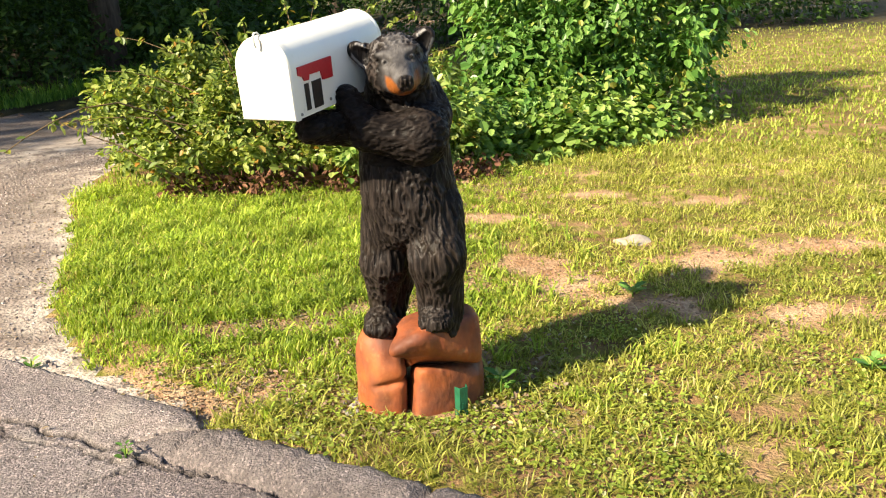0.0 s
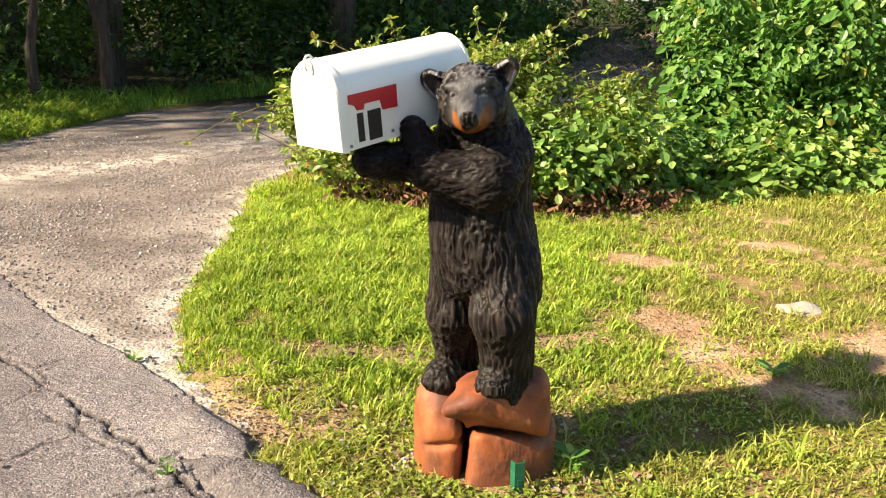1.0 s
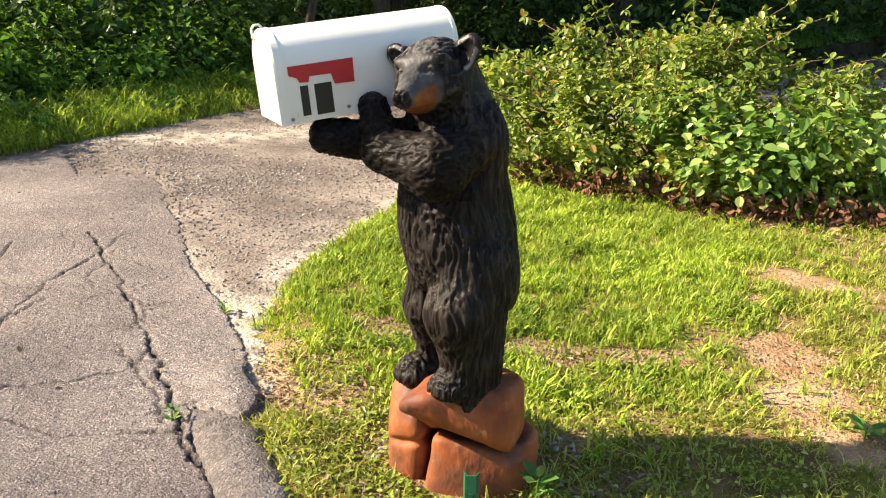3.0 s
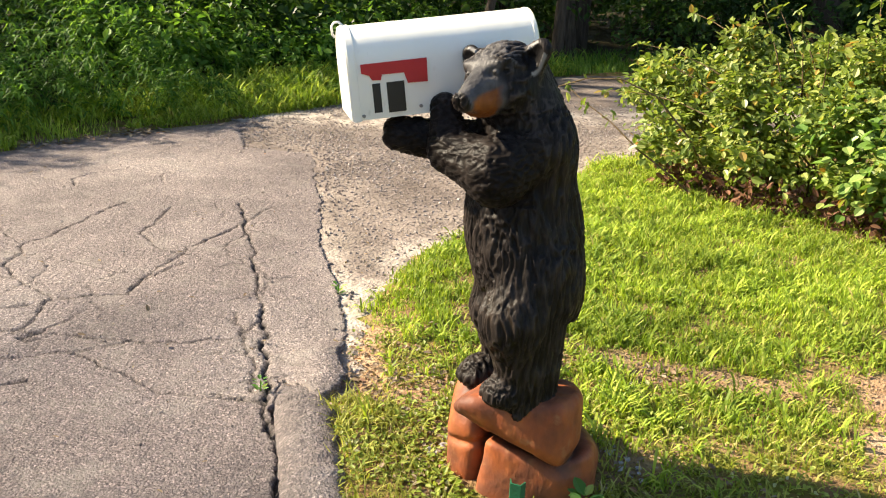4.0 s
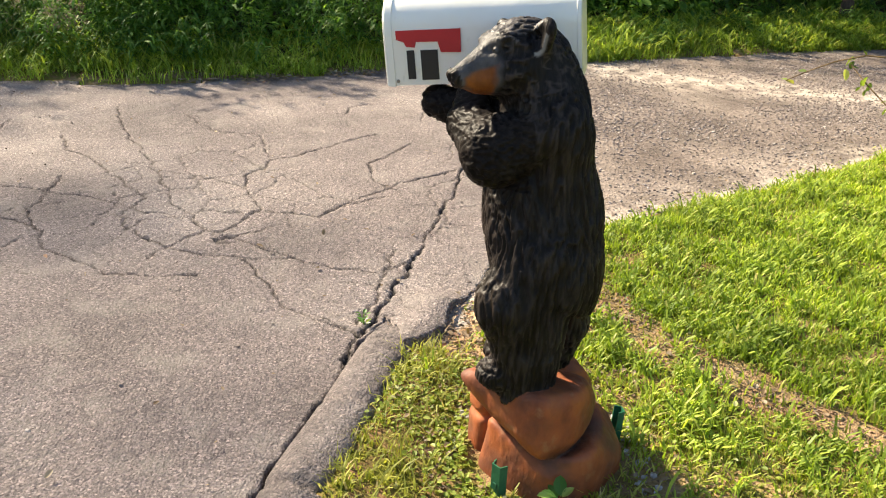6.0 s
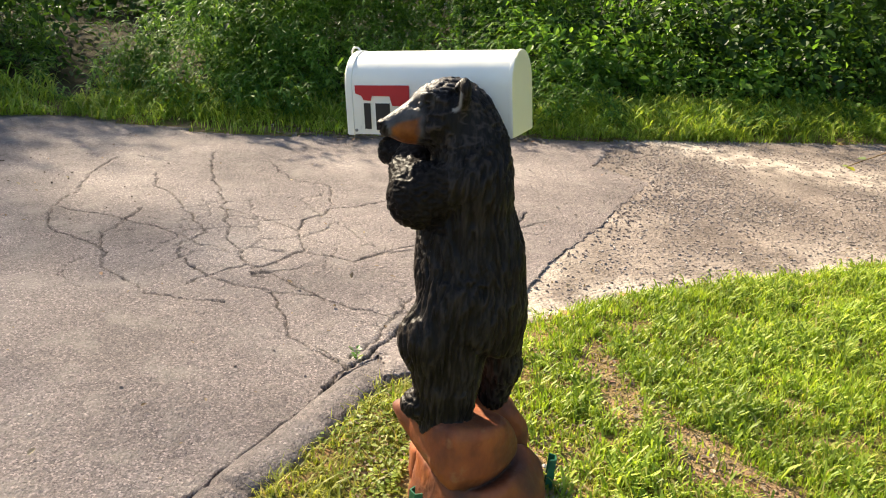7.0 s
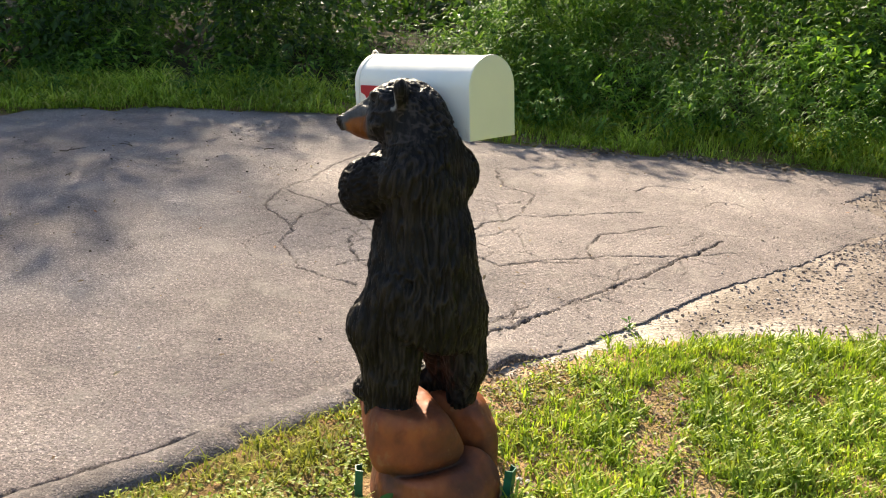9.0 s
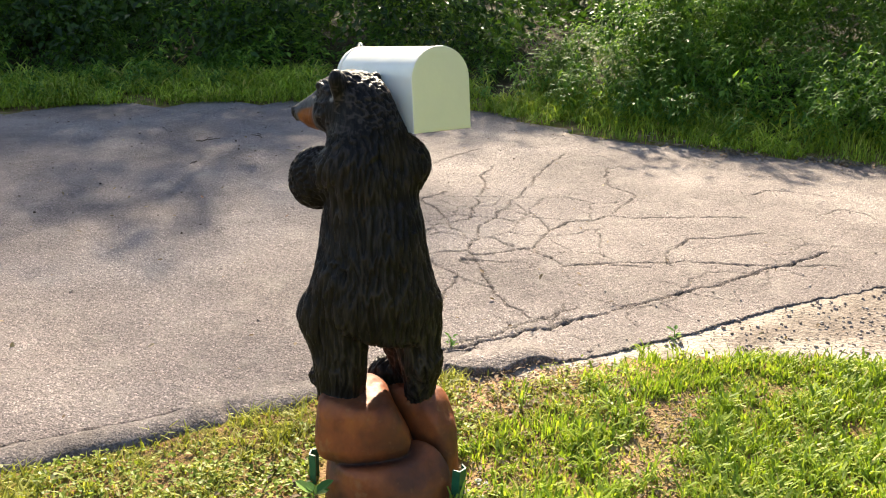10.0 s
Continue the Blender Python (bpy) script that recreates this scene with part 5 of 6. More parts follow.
spots = np.concatenate([spots, np.array(arch_a)[[4, 6, 7, 7]], np.repeat(np.array(arch_b)[2:], 5, 0) + rng.normal(0, 0.03, (20, 3))])
for stem in stems:
    part("stem", tubes_mesh("stem", [stem], TWIG), bush)
crown = part("crown", mesh_of("crown", *joined([blob_leaves(clumps(BUSH, 12, (0.08, 0.17)), 24000, (0.028, 0.078), 0.66, shell=0.5, hang=0.1, spread=0.7, low=0.2), blob_leaves(BUSH, 2600, (0.03, 0.06), shell=0.4, low=0.2), cane_leaves(spots, 0.06)]), BUSH_LEAF), bush)
# broad dark-leaved bush behind the lawn

BIG = [(1.1, 8.75, 0.7, 0.7, 0.7, 0.65), (1.75, 8.95, 1.0, 0.85, 0.8, 0.95), (2.25, 9.4, 1.25, 0.95, 0.95, 1.05), (1.3, 9.5, 1.5, 1.1, 1.1, 0.9), (2.9, 10.6, 1.35, 0.95, 1.0, 1.1), (0.92, 9.25, 0.95, 0.6, 0.65, 0.7), (2.0, 10.4, 1.9, 1.1, 1.1, 0.8)]
big_bush = thing("bush", "tall bush with broad dark green leaves at the lawn's edge", "bush", pose(1.7, 9.2, 0.15))
stems, spots2 = canes((1.7, 9.2, 0.1), [(2.9, 9.2, 1.5), (3.3, 10.0, 1.4), (1.0, 8.2, 1.4), (0.4, 8.6, 1.2), (1.6, 8.4, 1.9), (2.3, 9.0, 2.1), (3.2, 11.2, 1.9), (1.4, 9.6, 2.5)], 0.014)
for stem in stems:
    part("stem", tubes_mesh("stem", [stem], TWIG), big_bush)
part("crown", mesh_of("crown", *joined([blob_leaves(clumps(BIG, 19, (0.13, 0.27)), 21000, (0.055, 0.135), 0.6, shell=0.5, hang=0.6, spread=0.8), blob_leaves(BIG, 4000, (0.05, 0.1), 0.6, shell=0.4, hang=0.6), cane_leaves(spots2, 0.09)]), VINE_LEAF), big_bush)
LOW = [(1.6, 8.1, 0.2, 0.5, 0.4, 0.3), (1.0, 8.1, 0.3, 0.55, 0.4, 0.36), (2.2, 8.6, 0.2, 0.5, 0.4, 0.28), (0.7, 7.45, 0.15, 0.5, 0.35, 0.28), (1.25, 7.75, 0.15, 0.4, 0.35, 0.26), (0.1, 7.2, 0.12, 0.4, 0.3, 0.22)]
tagged(part("ground_vines", mesh_of("ground_vines", *blob_leaves(LOW, 4600, (0.05, 0.115), 0.78, shell=0.5, hang=0.0, low=0.1), YOUNG_VINE)), "low yellow-green broad-leaved vines before the tall bush", "vines", kind="stuff")
# the bush's shadow on these vines is put into a darker leaf colour
SHADED = [(0.35, 7.85, 0.25, 0.6, 0.5, 0.3), (0.1, 8.2, 0.25, 0.6, 0.6, 0.3), (-0.5, 8.6, 0.15, 0.7, 0.6, 0.25), (0.5, 8.6, 0.3, 0.5, 0.5, 0.4)]
tagged(part("ground_vines", mesh_of("ground_vines", *blob_leaves(SHADED, 3600, (0.05, 0.11), 0.7, shell=0.4, hang=0.2), VINE_LEAF)), "vines in the hollow between the two bushes, its shade put into darker leaves", "vines", kind="stuff")
CLIMB = [(-0.5, 6.45, 0.4, 0.34, 0.16, 0.24), (-0.15, 6.75, 0.36, 0.36, 0.2, 0.24), (-0.75, 6.5, 0.62, 0.3, 0.16, 0.18), (-0.25, 6.75, 0.66, 0.32, 0.2, 0.2), (0.15, 7.1, 0.42, 0.3, 0.24, 0.24)]
tagged(part("climbing_vines", mesh_of("climbing_vines", *blob_leaves(CLIMB, 1200, (0.05, 0.11), 0.75, shell=0.45, hang=0.5, sprig=6, low=0.17), YOUNG_VINE)), "large round green vine leaves climbing over the bush's front", "vines", kind="stuff")
# dead twigs and brown leaves under the bush
x, y = scatter(3600, (-2.1, 0.5, 6.2, 6.8), None, lambda x, y: np.exp(-(((y - 6.42 - 0.25 * step(-0.4, 0.4, x)) / 0.13) ** 2)))
n = len(x)
size = 0.03 + 0.05 * rng.random(n)
v, q = leaves(np.stack([x, y, 0.03 + 0.2 * rng.random(n) ** 1.6], 1), random_dirs(n), random_dirs(n), size, size * 0.5)
tagged(part("dead_leaves", mesh_of("dead_leaves", v, q, DEAD_LEAF)), "red-brown dead leaves caught under the bush", "dead leaves", kind="stuff")
for ob in (bush, big_bush):
    for child in ob.children:
        child.matrix_parent_inverse = ob.matrix_world.inverted()


x, y = scatter(16000, (-6.0, 0.5, 11.5, 44.0), DRIVE, lambda x, y: 0.25 + 0.75 * step(12.0, 17.0, y))
n = len(x)
size = 0.06 + 0.08 * rng.random(n)
v, q = leaves(np.stack([x, y, 0.012 + 0.02 * rng.random(n)], 1), random_dirs(n) * np.array([1, 1, 0.2]), np.array([[0, 0, 1.0]]) + 0.35 * random_dirs(n), size, size * 0.6, False)
tagged(part("leaf_litter", mesh_of("leaf_litter", v, q, LITTER)), "dry brown leaves covering the shaded drive in the woods", "leaf litter", kind="stuff")


# small broad-leaved weeds in the lawn
def weed(at, count, size, label):
    ob = thing("weed", label, "weed", at, "lawn weeds")
    a = np.arange(count) * 2.4
    d = np.stack([np.cos(a), np.sin(a), 0.35 + 0.3 * rng.random(count)], 1)
    p = np.stack([0.01 * np.cos(a), 0.01 * np.sin(a), 0.01 + 0.05 * rng.random(count)], 1)
    s = size * (0.7 + 0.5 * rng.random(count))
    part("leaf_rosette", mesh_of("leaf_rosette", *leaves(p, d, np.array([[0, 0, 1.0]]) + 0 * d, s, s * 0.6), VINE_LEAF), ob)
    vs, fs = tube([(0, 0, -0.01), (0, 0, 0.03), (0.004, 0, 0.06)], [0.004, 0.003, 0.002], 6)
    part("stem", mesh_of("stem", np.array(vs), np.array(fs), BANK_LEAF, True), ob)
    return ob


weed(pose(0.2, 2.93, 0.05), 12, 0.055, "green leafy weed at the foot of the statue")
weed(pose(0.9, 3.9, 0.04), 9, 0.07, "broad-leaved weed in the worn lawn")
weed(pose(1.62, 3.0, 0.04), 13, 0.06, "bright green broad-leaved weed in the lawn")
weed(pose(-1.1, 2.6, -0.01), 14, 0.026, "small green weed growing in the road crack")
weed(pose(-1.78, 3.4, -0.02), 10, 0.035, "small weed at the broken asphalt edge")


# ---- the overgrown bank across the road ----
def along_edge(count, t0, t1, o0, o1, edge=FAR_EDGE[1:]):
    """Points beyond an edge: a place on it and a distance out."""
    pts = np.array(edge)
    seg = np.linalg.norm(np.diff(pts, axis=0), axis=1)
    cum = np.concatenate([[0], np.cumsum(seg)])
    s, o = rng.uniform(t0, t1, count), rng.uniform(o0, o1, count)
    i = np.clip(np.searchsorted(cum, s) - 1, 0, len(seg) - 1)
    d = (pts[i + 1] - pts[i]) / seg[i][:, None]
    p = pts[i] + d * (s - cum[i])[:, None] + np.stack([d[:, 1], -d[:, 0]], 1) * o[:, None]
    return p[:, 0], p[:, 1], o


def clump_plants(x, y, z, h, per, length, width, spread):
    """Upright weeds: leaves set along leaning stems."""
    n = len(x)
    lean = rng.normal(0, 0.16, (n, 2))
    t = rng.uniform(0.12, 1.0, (n, per))
    p = np.stack([x[:, None] + lean[:, :1] * h[:, None] * t ** 1.5, y[:, None] + lean[:, 1:] * h[:, None] * t ** 1.5, z[:, None] + h[:, None] * t], -1)
    p = p + rng.normal(0, spread, p.shape) * np.array([1, 1, 0.4])
    p = p.reshape(-1, 3)
    k = len(p)
    d = random_dirs(k) * np.array([1, 1, 0.5]) + np.array([0, 0, 0.15])
    s = length * (0.6 + 0.8 * rng.random(k))
    return leaves(p, d, np.array([[0, 0, 1.0]]) + 0.35 * random_dirs(k), s, width * (0.7 + 0.6 * rng.random(k)), False, 0.3)


def open_wood(y):
    """1 where dark woods stand close behind the verge, 0 along the sunny bank."""
    return np.maximum(step(4.2, 5.6, y), 1 - step(-1.0, 0.2, y))


x, y, o = along_edge(30000, 0, 20, -0.06, 0.8)
ok = rng.random(len(x)) < np.clip(0.55 + 0.9 * noise2(x, y, 2.2, 95) + 0.5 * noise2(x, y, 6.0, 96), 0.06, 1)
x, y, o = x[ok], y[ok], o[ok]
h = (0.05 + 0.26 * rng.random(len(x)) ** 1.4) * (0.45 + 0.9 * np.clip(o, 0, 0.5)) * (1 + 0.6 * noise2(x, y, 1.6, 91))
tagged(part("verge_grass", blades("verge_grass", x, y, height(x, y), h, 0.006 + 0.005 * rng.random(len(x)), GRASS, 0.6)), "rough green verge grass along the far side of the road", "grass", kind="stuff")
x, y, o = along_edge(5200, 0, 20, 0.0, 1.1)
ok = rng.random(len(x)) < np.clip(0.4 + 1.1 * noise2(x, y, 1.4, 115) + 0.4 * open_wood(y), 0.04, 1)
x, y, o = x[ok], y[ok], o[ok]
tagged(part("verge_tufts", mesh_of("verge_tufts", *tufts(x, y, 16, (0.12 + 0.2 * rng.random(len(x))) * (0.6 + 0.5 * np.clip(o, 0, 0.8)), 0.012, 0.03, 1.7, 0.7), GRASS)), "long bowed tufts of verge grass at the road's far edge", "grass", kind="stuff")
x, y, o = along_edge(4200, 0, 20, 0.15, 4.6)
ok = rng.random(len(x)) < np.clip(0.7 + 1.0 * noise2(x, y, 1.0, 98) + 0.5 * noise2(x, y, 2.6, 116), 0.08, 1) * (1 - 0.55 * open_wood(y))
x, y, o = x[ok], y[ok], o[ok]
h = (0.22 + 0.58 * o ** 0.85) * (0.6 + 0.6 * rng.random(len(x))) * (1 + 0.6 * noise2(x, y, 0.9, 92) + 0.35 * noise2(x, y, 2.3, 99)) * (1 - 0.7 * open_wood(y))
lean = rng.normal(0, 0.2, (len(x), 2))
per = 34
t = rng.uniform(0.15, 1.0, (len(x), per))
p = np.stack([x[:, None] + lean[:, :1] * h[:, None] * t ** 1.6, y[:, None] + lean[:, 1:] * h[:, None] * t ** 1.6, height(x, y)[:, None] + h[:, None] * t], -1)
p = (p + rng.normal(0, 0.03, p.shape)).reshape(-1, 3)
tagged(part("bank_weeds", mesh_of("bank_weeds", *arching(p, rng.uniform(0.09, 0.21, len(p)), rng.uniform(0.012, 0.024, len(p)), 0.7, 0.9), BANK_LEAF)), "tall weeds with long bowed leaves on the bank across the road", "weeds", kind="stuff")
x, y, o = along_edge(420, 0, 20, 0.5, 3.5)
ok = rng.random(len(x)) < 0.5 - 0.15 * open_wood(y)
x, y, o = x[ok], y[ok], o[ok]
h = (0.3 + 0.3 * o) * (0.6 + 0.7 * rng.random(len(x)))
tagged(part("bank_herbs", mesh_of("bank_herbs", *clump_plants(x, y, height(x, y), h, 40, 0.085, 0.05, 0.09), BANK_LEAF)), "broad-leaved weeds standing among the bank grass", "weeds", kind="stuff")
x, y, o = along_edge(330, 0, 22, 1.8, 7.0)
thin = ((y > 0.8) & (y < 5.6) & (o < 4.4)) | ((y > 5.0) & (rng.random(len(x)) < 0.92)) | ((y < 0.2) & (rng.random(len(x)) < 0.8))
x, y, o = x[~thin], y[~thin], o[~thin]
k = len(x)
blobs = np.stack([x, y, 0.4 + 0.28 * o, 0.5 + 0.4 * rng.random(k), 0.5 + 0.4 * rng.random(k), 0.5 + 0.5 * rng.random(k)], 1)
tagged(part("bank_shrubs", mesh_of("bank_shrubs", *blob_leaves(blobs, 34000, (0.07, 0.14), 0.55, False, shell=0.4), BANK_LEAF)), "leafy green shrubs at the edge of the woods", "shrubs", kind="stuff")
x, y, o = along_edge(90, 10.6, 21, 1.1, 4.6)
blobs = np.stack([x, y, 0.45 + 1.2 * rng.random(90), 0.5 + 0.35 * rng.random(90), 0.5 + 0.35 * rng.random(90), 0.5 + 0.4 * rng.random(90)], 1)
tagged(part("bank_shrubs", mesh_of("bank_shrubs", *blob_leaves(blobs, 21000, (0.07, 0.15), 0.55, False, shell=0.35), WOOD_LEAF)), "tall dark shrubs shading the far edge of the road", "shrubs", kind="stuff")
x, y, o = along_edge(40, 0, 6.2, 1.6, 4.2)
blobs = np.stack([x, y, 0.3 + 0.6 * rng.random(40) + 0.1 * o, 0.35 + 0.4 * rng.random(40), 0.35 + 0.4 * rng.random(40), 0.3 + 0.35 * rng.random(40)], 1)
tagged(part("bank_shrubs", mesh_of("bank_shrubs", *blob_leaves(blobs, 5200, (0.08, 0.17), 0.68, shell=0.5, hang=0.3, spread=0.7), WOOD_LEAF)), "shaded shrubs with large leaves behind the drive's verge", "shrubs", kind="stuff")
# brighter leaf colour here paints in the sun on the shrub tips
x, y, o = along_edge(26, 1.5, 6.6, 0.9, 2.0)
blobs = np.stack([x, y, 0.2 + 0.5 * rng.random(26), 0.25 + 0.25 * rng.random(26), 0.25 + 0.25 * rng.random(26), 0.2 + 0.3 * rng.random(26)], 1)
tagged(part("bank_shrubs", mesh_of("bank_shrubs", *blob_leaves(blobs, 2600, (0.06, 0.14), 0.6, shell=0.5, hang=0.3, spread=0.8), BANK_LEAF)), "low sunlit weeds and saplings behind the drive's verge", "shrubs", kind="stuff")
# the same growth along the far side of the drive
WOOD_EDGE = [(-2.8, 30.0), (-2.8, 21.0), (-3.1, 17.5), (-4.7, 13.8), (-6.4, 11.8), (-6.9, 10.5)]
x, y, o = along_edge(12000, 4, 21, -0.02, 0.9, WOOD_EDGE)
h = (0.1 + 0.25 * rng.random(len(x))) * (0.5 + 0.9 * np.clip(o, 0, 0.5))
tagged(part("verge_grass", blades("verge_grass", x, y, height(x, y), h, 0.009 + 0.008 * rng.random(len(x)), BANK_LEAF, 0.6)), "shaded green grass along the drive's far side", "grass", kind="stuff")
x, y, o = along_edge(300, 0, 21, 0.8, 6.5, WOOD_EDGE)
blobs = np.stack([x, y, 0.3 + 0.25 * o, 0.55 + 0.4 * rng.random(300), 0.55 + 0.4 * rng.random(300), 0.5 + 0.5 * rng.random(300)], 1)
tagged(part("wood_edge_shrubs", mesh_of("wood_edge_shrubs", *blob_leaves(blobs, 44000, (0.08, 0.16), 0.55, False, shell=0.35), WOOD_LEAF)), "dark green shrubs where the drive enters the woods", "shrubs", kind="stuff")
# shaded undergrowth inside the woods, west and north
n = 420
a = rng.uniform(radians(95), radians(250), n)
r = rng.uniform(10, 27, n)
bx, by = -1.0 + r * np.cos(a), 3.0 + r * np.sin(a)
ok = ~inside(bx, by, DRIVE) & ~inside(bx, by, ROAD) & ~inside(bx, by, LAWN) & (line_distance(bx, by, FAR_EDGE) > 2.5)
bx, by, r = bx[ok], by[ok], r[ok]
n = len(bx)
blobs = np.stack([bx, by, 0.5 + 0.9 * rng.random(n), 0.7 + 0.9 * rng.random(n), 0.7 + 0.9 * rng.random(n), 0.5 + 0.9 * rng.random(n)], 1)
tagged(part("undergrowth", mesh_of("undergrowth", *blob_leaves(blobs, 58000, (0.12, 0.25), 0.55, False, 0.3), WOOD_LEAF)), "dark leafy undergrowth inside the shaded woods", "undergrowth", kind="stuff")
n = 190
bx = np.concatenate([rng.uniform(-2.0, 12.0, 120), rng.uniform(-10.0, 5.0, 70)])
by = np.concatenate([22 + 8 * rng.random(120), 40 + 12 * rng.random(70)]) + 0.3 * np.abs(bx) * (np.arange(n) < 120)
ok = ~inside(bx, by, DRIVE)
blobs = np.stack([bx, by, 0.6 + 1.2 * rng.random(n), 0.8 + rng.random(n), 0.8 + rng.random(n), 0.7 + rng.random(n)], 1)[ok]
tagged(part("undergrowth", mesh_of("undergrowth", *blob_leaves(blobs, 24000, (0.12, 0.24), 0.55, False, 0.4), WOOD_LEAF)), "dark shrubs where the lawn meets the woods", "undergrowth", kind="stuff")


# ---- trees ----
def tree(name, tall, girth, crown_low, crown_r, clumps, per, label):
    ob = thing(name, label, "tree", pose(0, 0, 0), "trees of the wood")
    pts = [Vector((0.12 * k * random.uniform(-1, 1), 0.12 * k * random.uniform(-1, 1), tall * k / 7 - 0.1)) for k in range(8)]
    stems = [tube(pts, [girth * (1.25 if k == 0 else 1 - 0.12 * k) for k in range(8)], 10, 0.06)]
    ends = []
    for k in range(13):
        z = crown_low + (tall * 0.93 - crown_low) * (k + 0.5) / 13
        a = k * 2.4 + random.uniform(-0.4, 0.4)
        reach = crown_r * (0.5 + 0.5 * math.sin(math.pi * (0.15 + 0.8 * (k + 0.5) / 13))) * random.uniform(0.75, 1.05)
        i = min(6, int(z / tall * 7))
        f = z / tall * 7 - i
        a0 = pts[i].lerp(pts[i + 1], max(0, min(1, f)))
        b = a0 + Vector((math.cos(a) * reach, math.sin(a) * reach, reach * 0.45))
        mid = a0.lerp(b, 0.5) + Vector((0, 0, -0.12 * reach))
        line = [a0, a0.lerp(mid, 0.6), mid, mid.lerp(b, 0.55), b]
        stems.append(tube(line, [girth * 0.34 * s for s in (1, 0.8, 0.6, 0.4, 0.15)], 6))
        ends += [tuple(line[3].lerp(b, random.uniform(-0.8, 1.2)) + Vector((random.gauss(0, 0.4), random.gauss(0, 0.4), random.gauss(0, 0.35)))) for _ in range(clumps // 13)]
    ends = np.array(ends)
    part("trunk", tubes_mesh("trunk", stems, BARK), ob)
    blobs = np.concatenate([ends, rng.uniform(0.35, 0.75, (len(ends), 3)) * np.array([1, 1, 0.7])], 1)
    part("crown", mesh_of("crown", *blob_leaves(blobs, len(ends) * per, (0.14, 0.29), 0.62, False, 0.2), CROWN_LEAF), ob)
    return ob


random.seed(11)
rng = np.random.default_rng(11)
kinds = [tree("tree", 11.5, 0.17, 3.2, 2.9, 78, 46, "tall leafy woodland tree with a dark trunk"), tree("tree", 13.0, 0.22, 4.0, 3.2, 91, 46, "large leafy woodland tree with a thick trunk"),
         tree("tree", 9.5, 0.11, 2.6, 2.2, 65, 44, "slender leafy woodland tree"), tree("tree", 8.5, 0.1, 3.6, 2.0, 39, 40, "thin woodland tree with a sparse crown")]
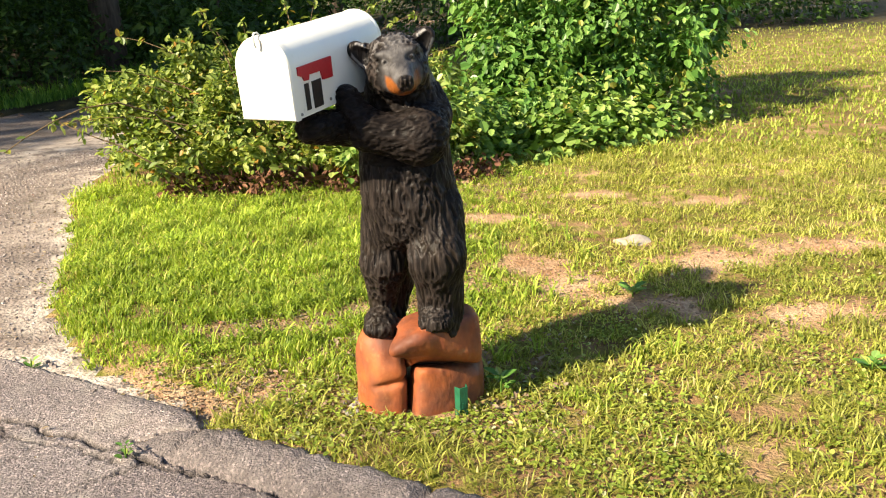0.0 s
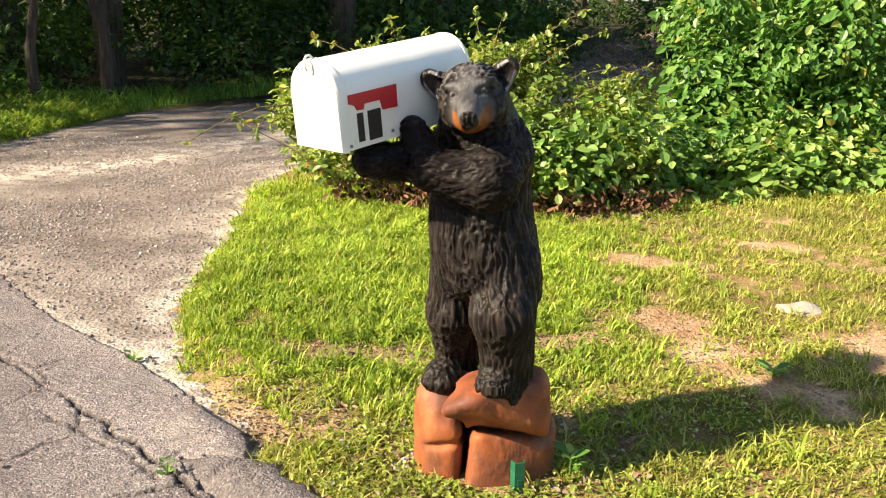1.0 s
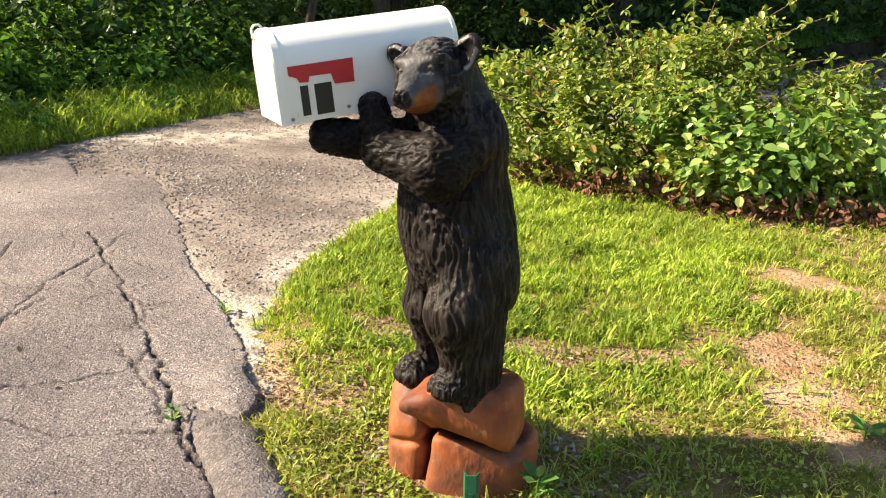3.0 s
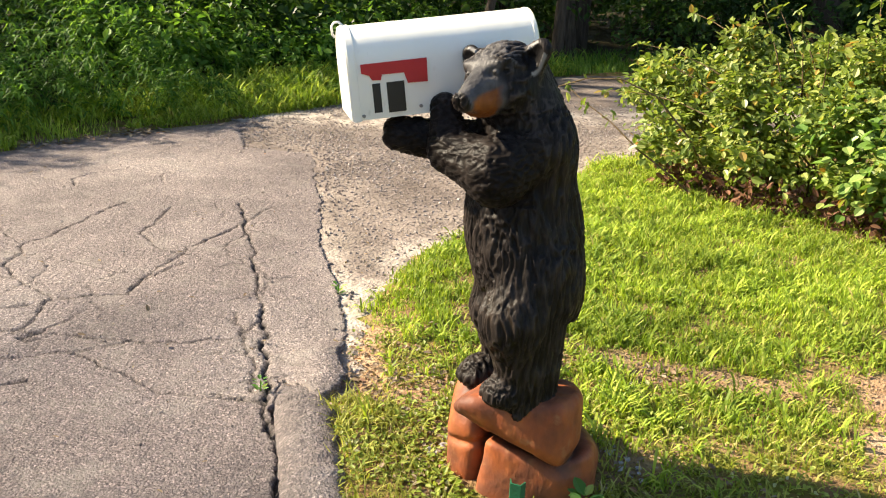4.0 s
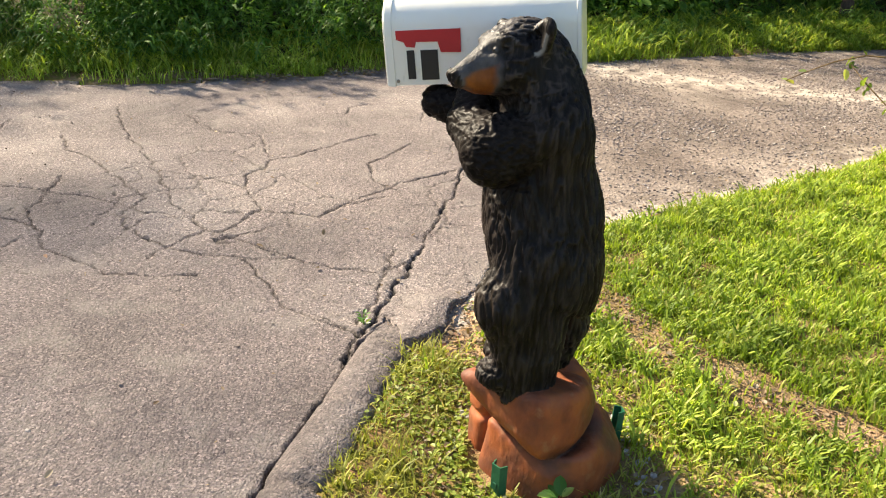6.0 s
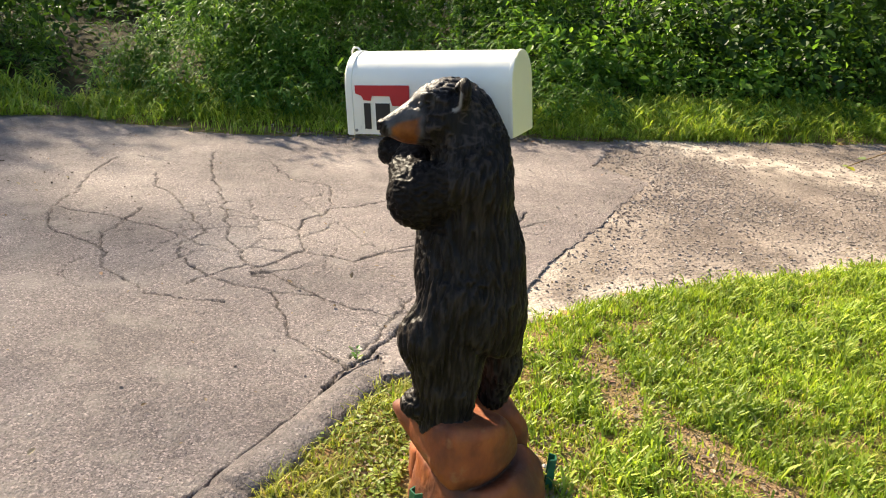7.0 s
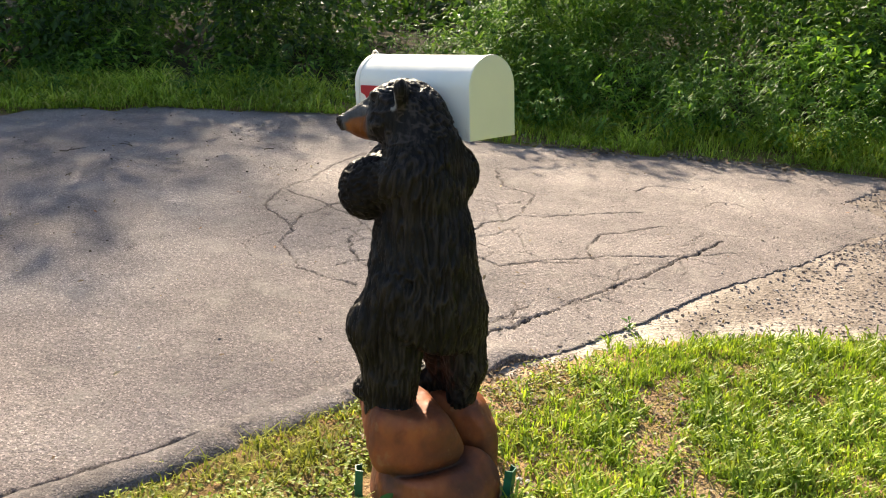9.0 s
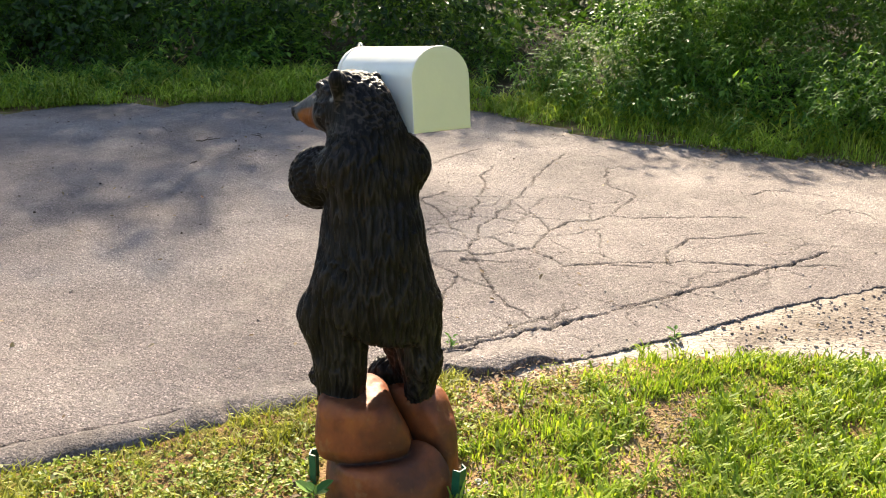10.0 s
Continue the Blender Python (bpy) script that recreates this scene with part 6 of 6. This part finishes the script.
# x, y, kind, size
PLACES = [(-12.5, -7.6, 3, 0.75), (-10.6, -3.2, 3, 0.52), (-10.8, -4.6, 2, 0.5), (-10.2, -6.0, 3, 0.6), (-12.0, 8.6, 1, 1.0), (-8.7, 12.8, 1, 1.0), (-5.9, 16.0, 1, 1.15), (-10.3, 12.7, 2, 1.0), (-11.5, 16.0, 0, 1.1), (-12.0, 22.0, 1, 1.3), (-9.0, 25.0, 0, 1.4), (-6.0, 27.0, 1, 1.3), (-13.0, 28.0, 1, 1.4), (-5.0, 31.0, 0, 1.3), (-7.0, 36.0, 1, 1.4), (-16.0, 20.5, 0, 1.3), (-4.6, 41.0, 1, 1.4), (3.5, 45.0, 0, 1.5), (-8.5, 21.0, 2, 1.3), (-11.2, 18.2, 0, 1.0), (-16.4, 11.5, 0, 1.0), (-6.6, 22.5, 2, 1.2), (-9.4, 20.0, 0, 1.0), (-5.2, 20.5, 1, 1.0), (-4.9, 24.0, 0, 1.1), (-14.5, 14.5, 2, 1.2),
          (-15.5, 8.0, 1, 1.0), (-13.4, 19.0, 1, 1.0), (2.2, 24.0, 1, 1.0), (6.2, 26.0, 0, 1.1), (4.4, 32.0, 1, 1.1), (2.4, 36.0, 0, 1.2), (9.5, 30.0, 1, 1.1), (-8.0, 29.0, 1, 1.1), (-19.0, 16.0, 0, 1.1), (-18.0, 24.0, 1, 1.1),
          (-9.5, -14.0, 2, 0.9), (-13.0, -17.5, 1, 1.0), (-7.2, -15.0, 2, 1.1), (-18.6, -16.2, 3, 1.85), (-23.8, -20.8, 3, 2.35), (-20.5, -20.5, 3, 2.2), (-26.5, -21.0, 3, 2.6), (-24.0, -26.0, 1, 1.6), (-16.5, -22.0, 1, 1.0), (-5.0, -17.5, 0, 1.0), (-10.0, -20.0, 0, 1.1), (-1.0, -18.0, 1, 1.0),
          (-22.0, -3.0, 0, 0.95), (-24.0, -9.0, 1, 0.85), (-23.0, 3.5, 1, 0.85), (-26.0, 9.5, 0, 1.0), (-27.0, -14.0, 0, 0.95), (-30.0, 0.0, 1, 1.0), (-31.0, -7.0, 0, 1.0),
          # unseen ring of trees, added to close off surroundings and reflections
          (6.0, -22.0, 0, 1.1), (16.0, -20.0, 1, 1.0), (26.0, -10.0, 1, 1.1), (28.0, 2.0, 0, 1.1), (27.0, 14.0, 1, 1.1), (21.0, 26.0, 0, 1.1),
          (-12.7, 5.3, 1, 1.0), (-1.2, 50.5, 0, 1.3), (1.4, 52.0, 1, 1.3), (-4.0, 53.0, 1, 1.4), (-7.5, 48.0, 0, 1.3), (-1.0, 56.0, 2, 1.6),
          (-7.7, 9.9, 3, 0.72), (-8.1, 12.0, 1, 0.62), (-7.5, 11.1, 3, 0.85), (-9.6, 11.7, 0, 0.85), (-8.8, 15.6, 0, 1.0), (-9.0, -6.0, 3, 0.78)]
first = set()
for k, (tx, ty, kind, size) in enumerate(PLACES):
    z = float(height(np.array([tx]), np.array([ty]))[0])
    m = pose(tx, ty, z, 0, 0, 77 * k % 360) @ Matrix.Diagonal((size, size, size, 1))
    if kind not in first:
        first.add(kind)
        kinds[kind].matrix_world = m
        kinds[kind].scale = (size, size, size)
    else:
        keep = kinds[kind].scale.copy()
        copy_thing(kinds[kind], pose(tx, ty, z, 0, 0, 77 * k % 360) @ Matrix.Diagonal((size / keep.x, size / keep.x, size / keep.x, 1)))


# ---- twigs on the road ----
def twig(at, long, thick, mat, label, seed):
    random.seed(seed)
    pts = [(long * (k / 5 - 0.5), random.uniform(-0.08, 0.08) * long, thick + random.uniform(0, 0.004)) for k in range(6)]
    ob = part("twig", tubes_mesh("twig", [tube(pts, [thick * (1 - 0.12 * k) for k in range(6)], 6), tube([pts[2], (pts[3][0], pts[2][1] + 0.25 * long, thick + 0.004), (pts[4][0], pts[2][1] + 0.34 * long, thick)], [thick * 0.7, thick * 0.5, thick * 0.3], 6)], mat))
    ob.matrix_world = at
    return tagged(ob, label, "twig", "twigs on the road")


for k, (x, y, long, pale) in enumerate([(-5.01, -0.66, 0.2, 1), (-3.48, -0.55, 0.12, 1), (-3.35, -1.43, 0.22, 0), (-3.75, -1.2, 0.2, 0), (-4.2, -0.1, 0.1, 0), (-2.7, -0.9, 0.09, 0)]):
    twig(pose(x, y, 0.012, 0, 0, 70 * k + 20), long, 0.006 if pale else 0.005, PALE_STONE if pale else BARK, "pale dry twig lying on the asphalt" if pale else "dark broken twig lying on the asphalt", k)

x, y = scatter(1300, (-5.8, -1.2, -4.0, 1.2), ROAD, lambda x, y: 0.25 + 0.5 * noise2(x, y, 1.0, 101))
tagged(part("road_debris", pebbles("road_debris", x, y, np.full(len(x), 0.004), 0.002 + 0.006 * rng.random(len(x)) ** 2, BARK)), "dark bits of bark and leaf scattered on the asphalt", "debris", kind="stuff")
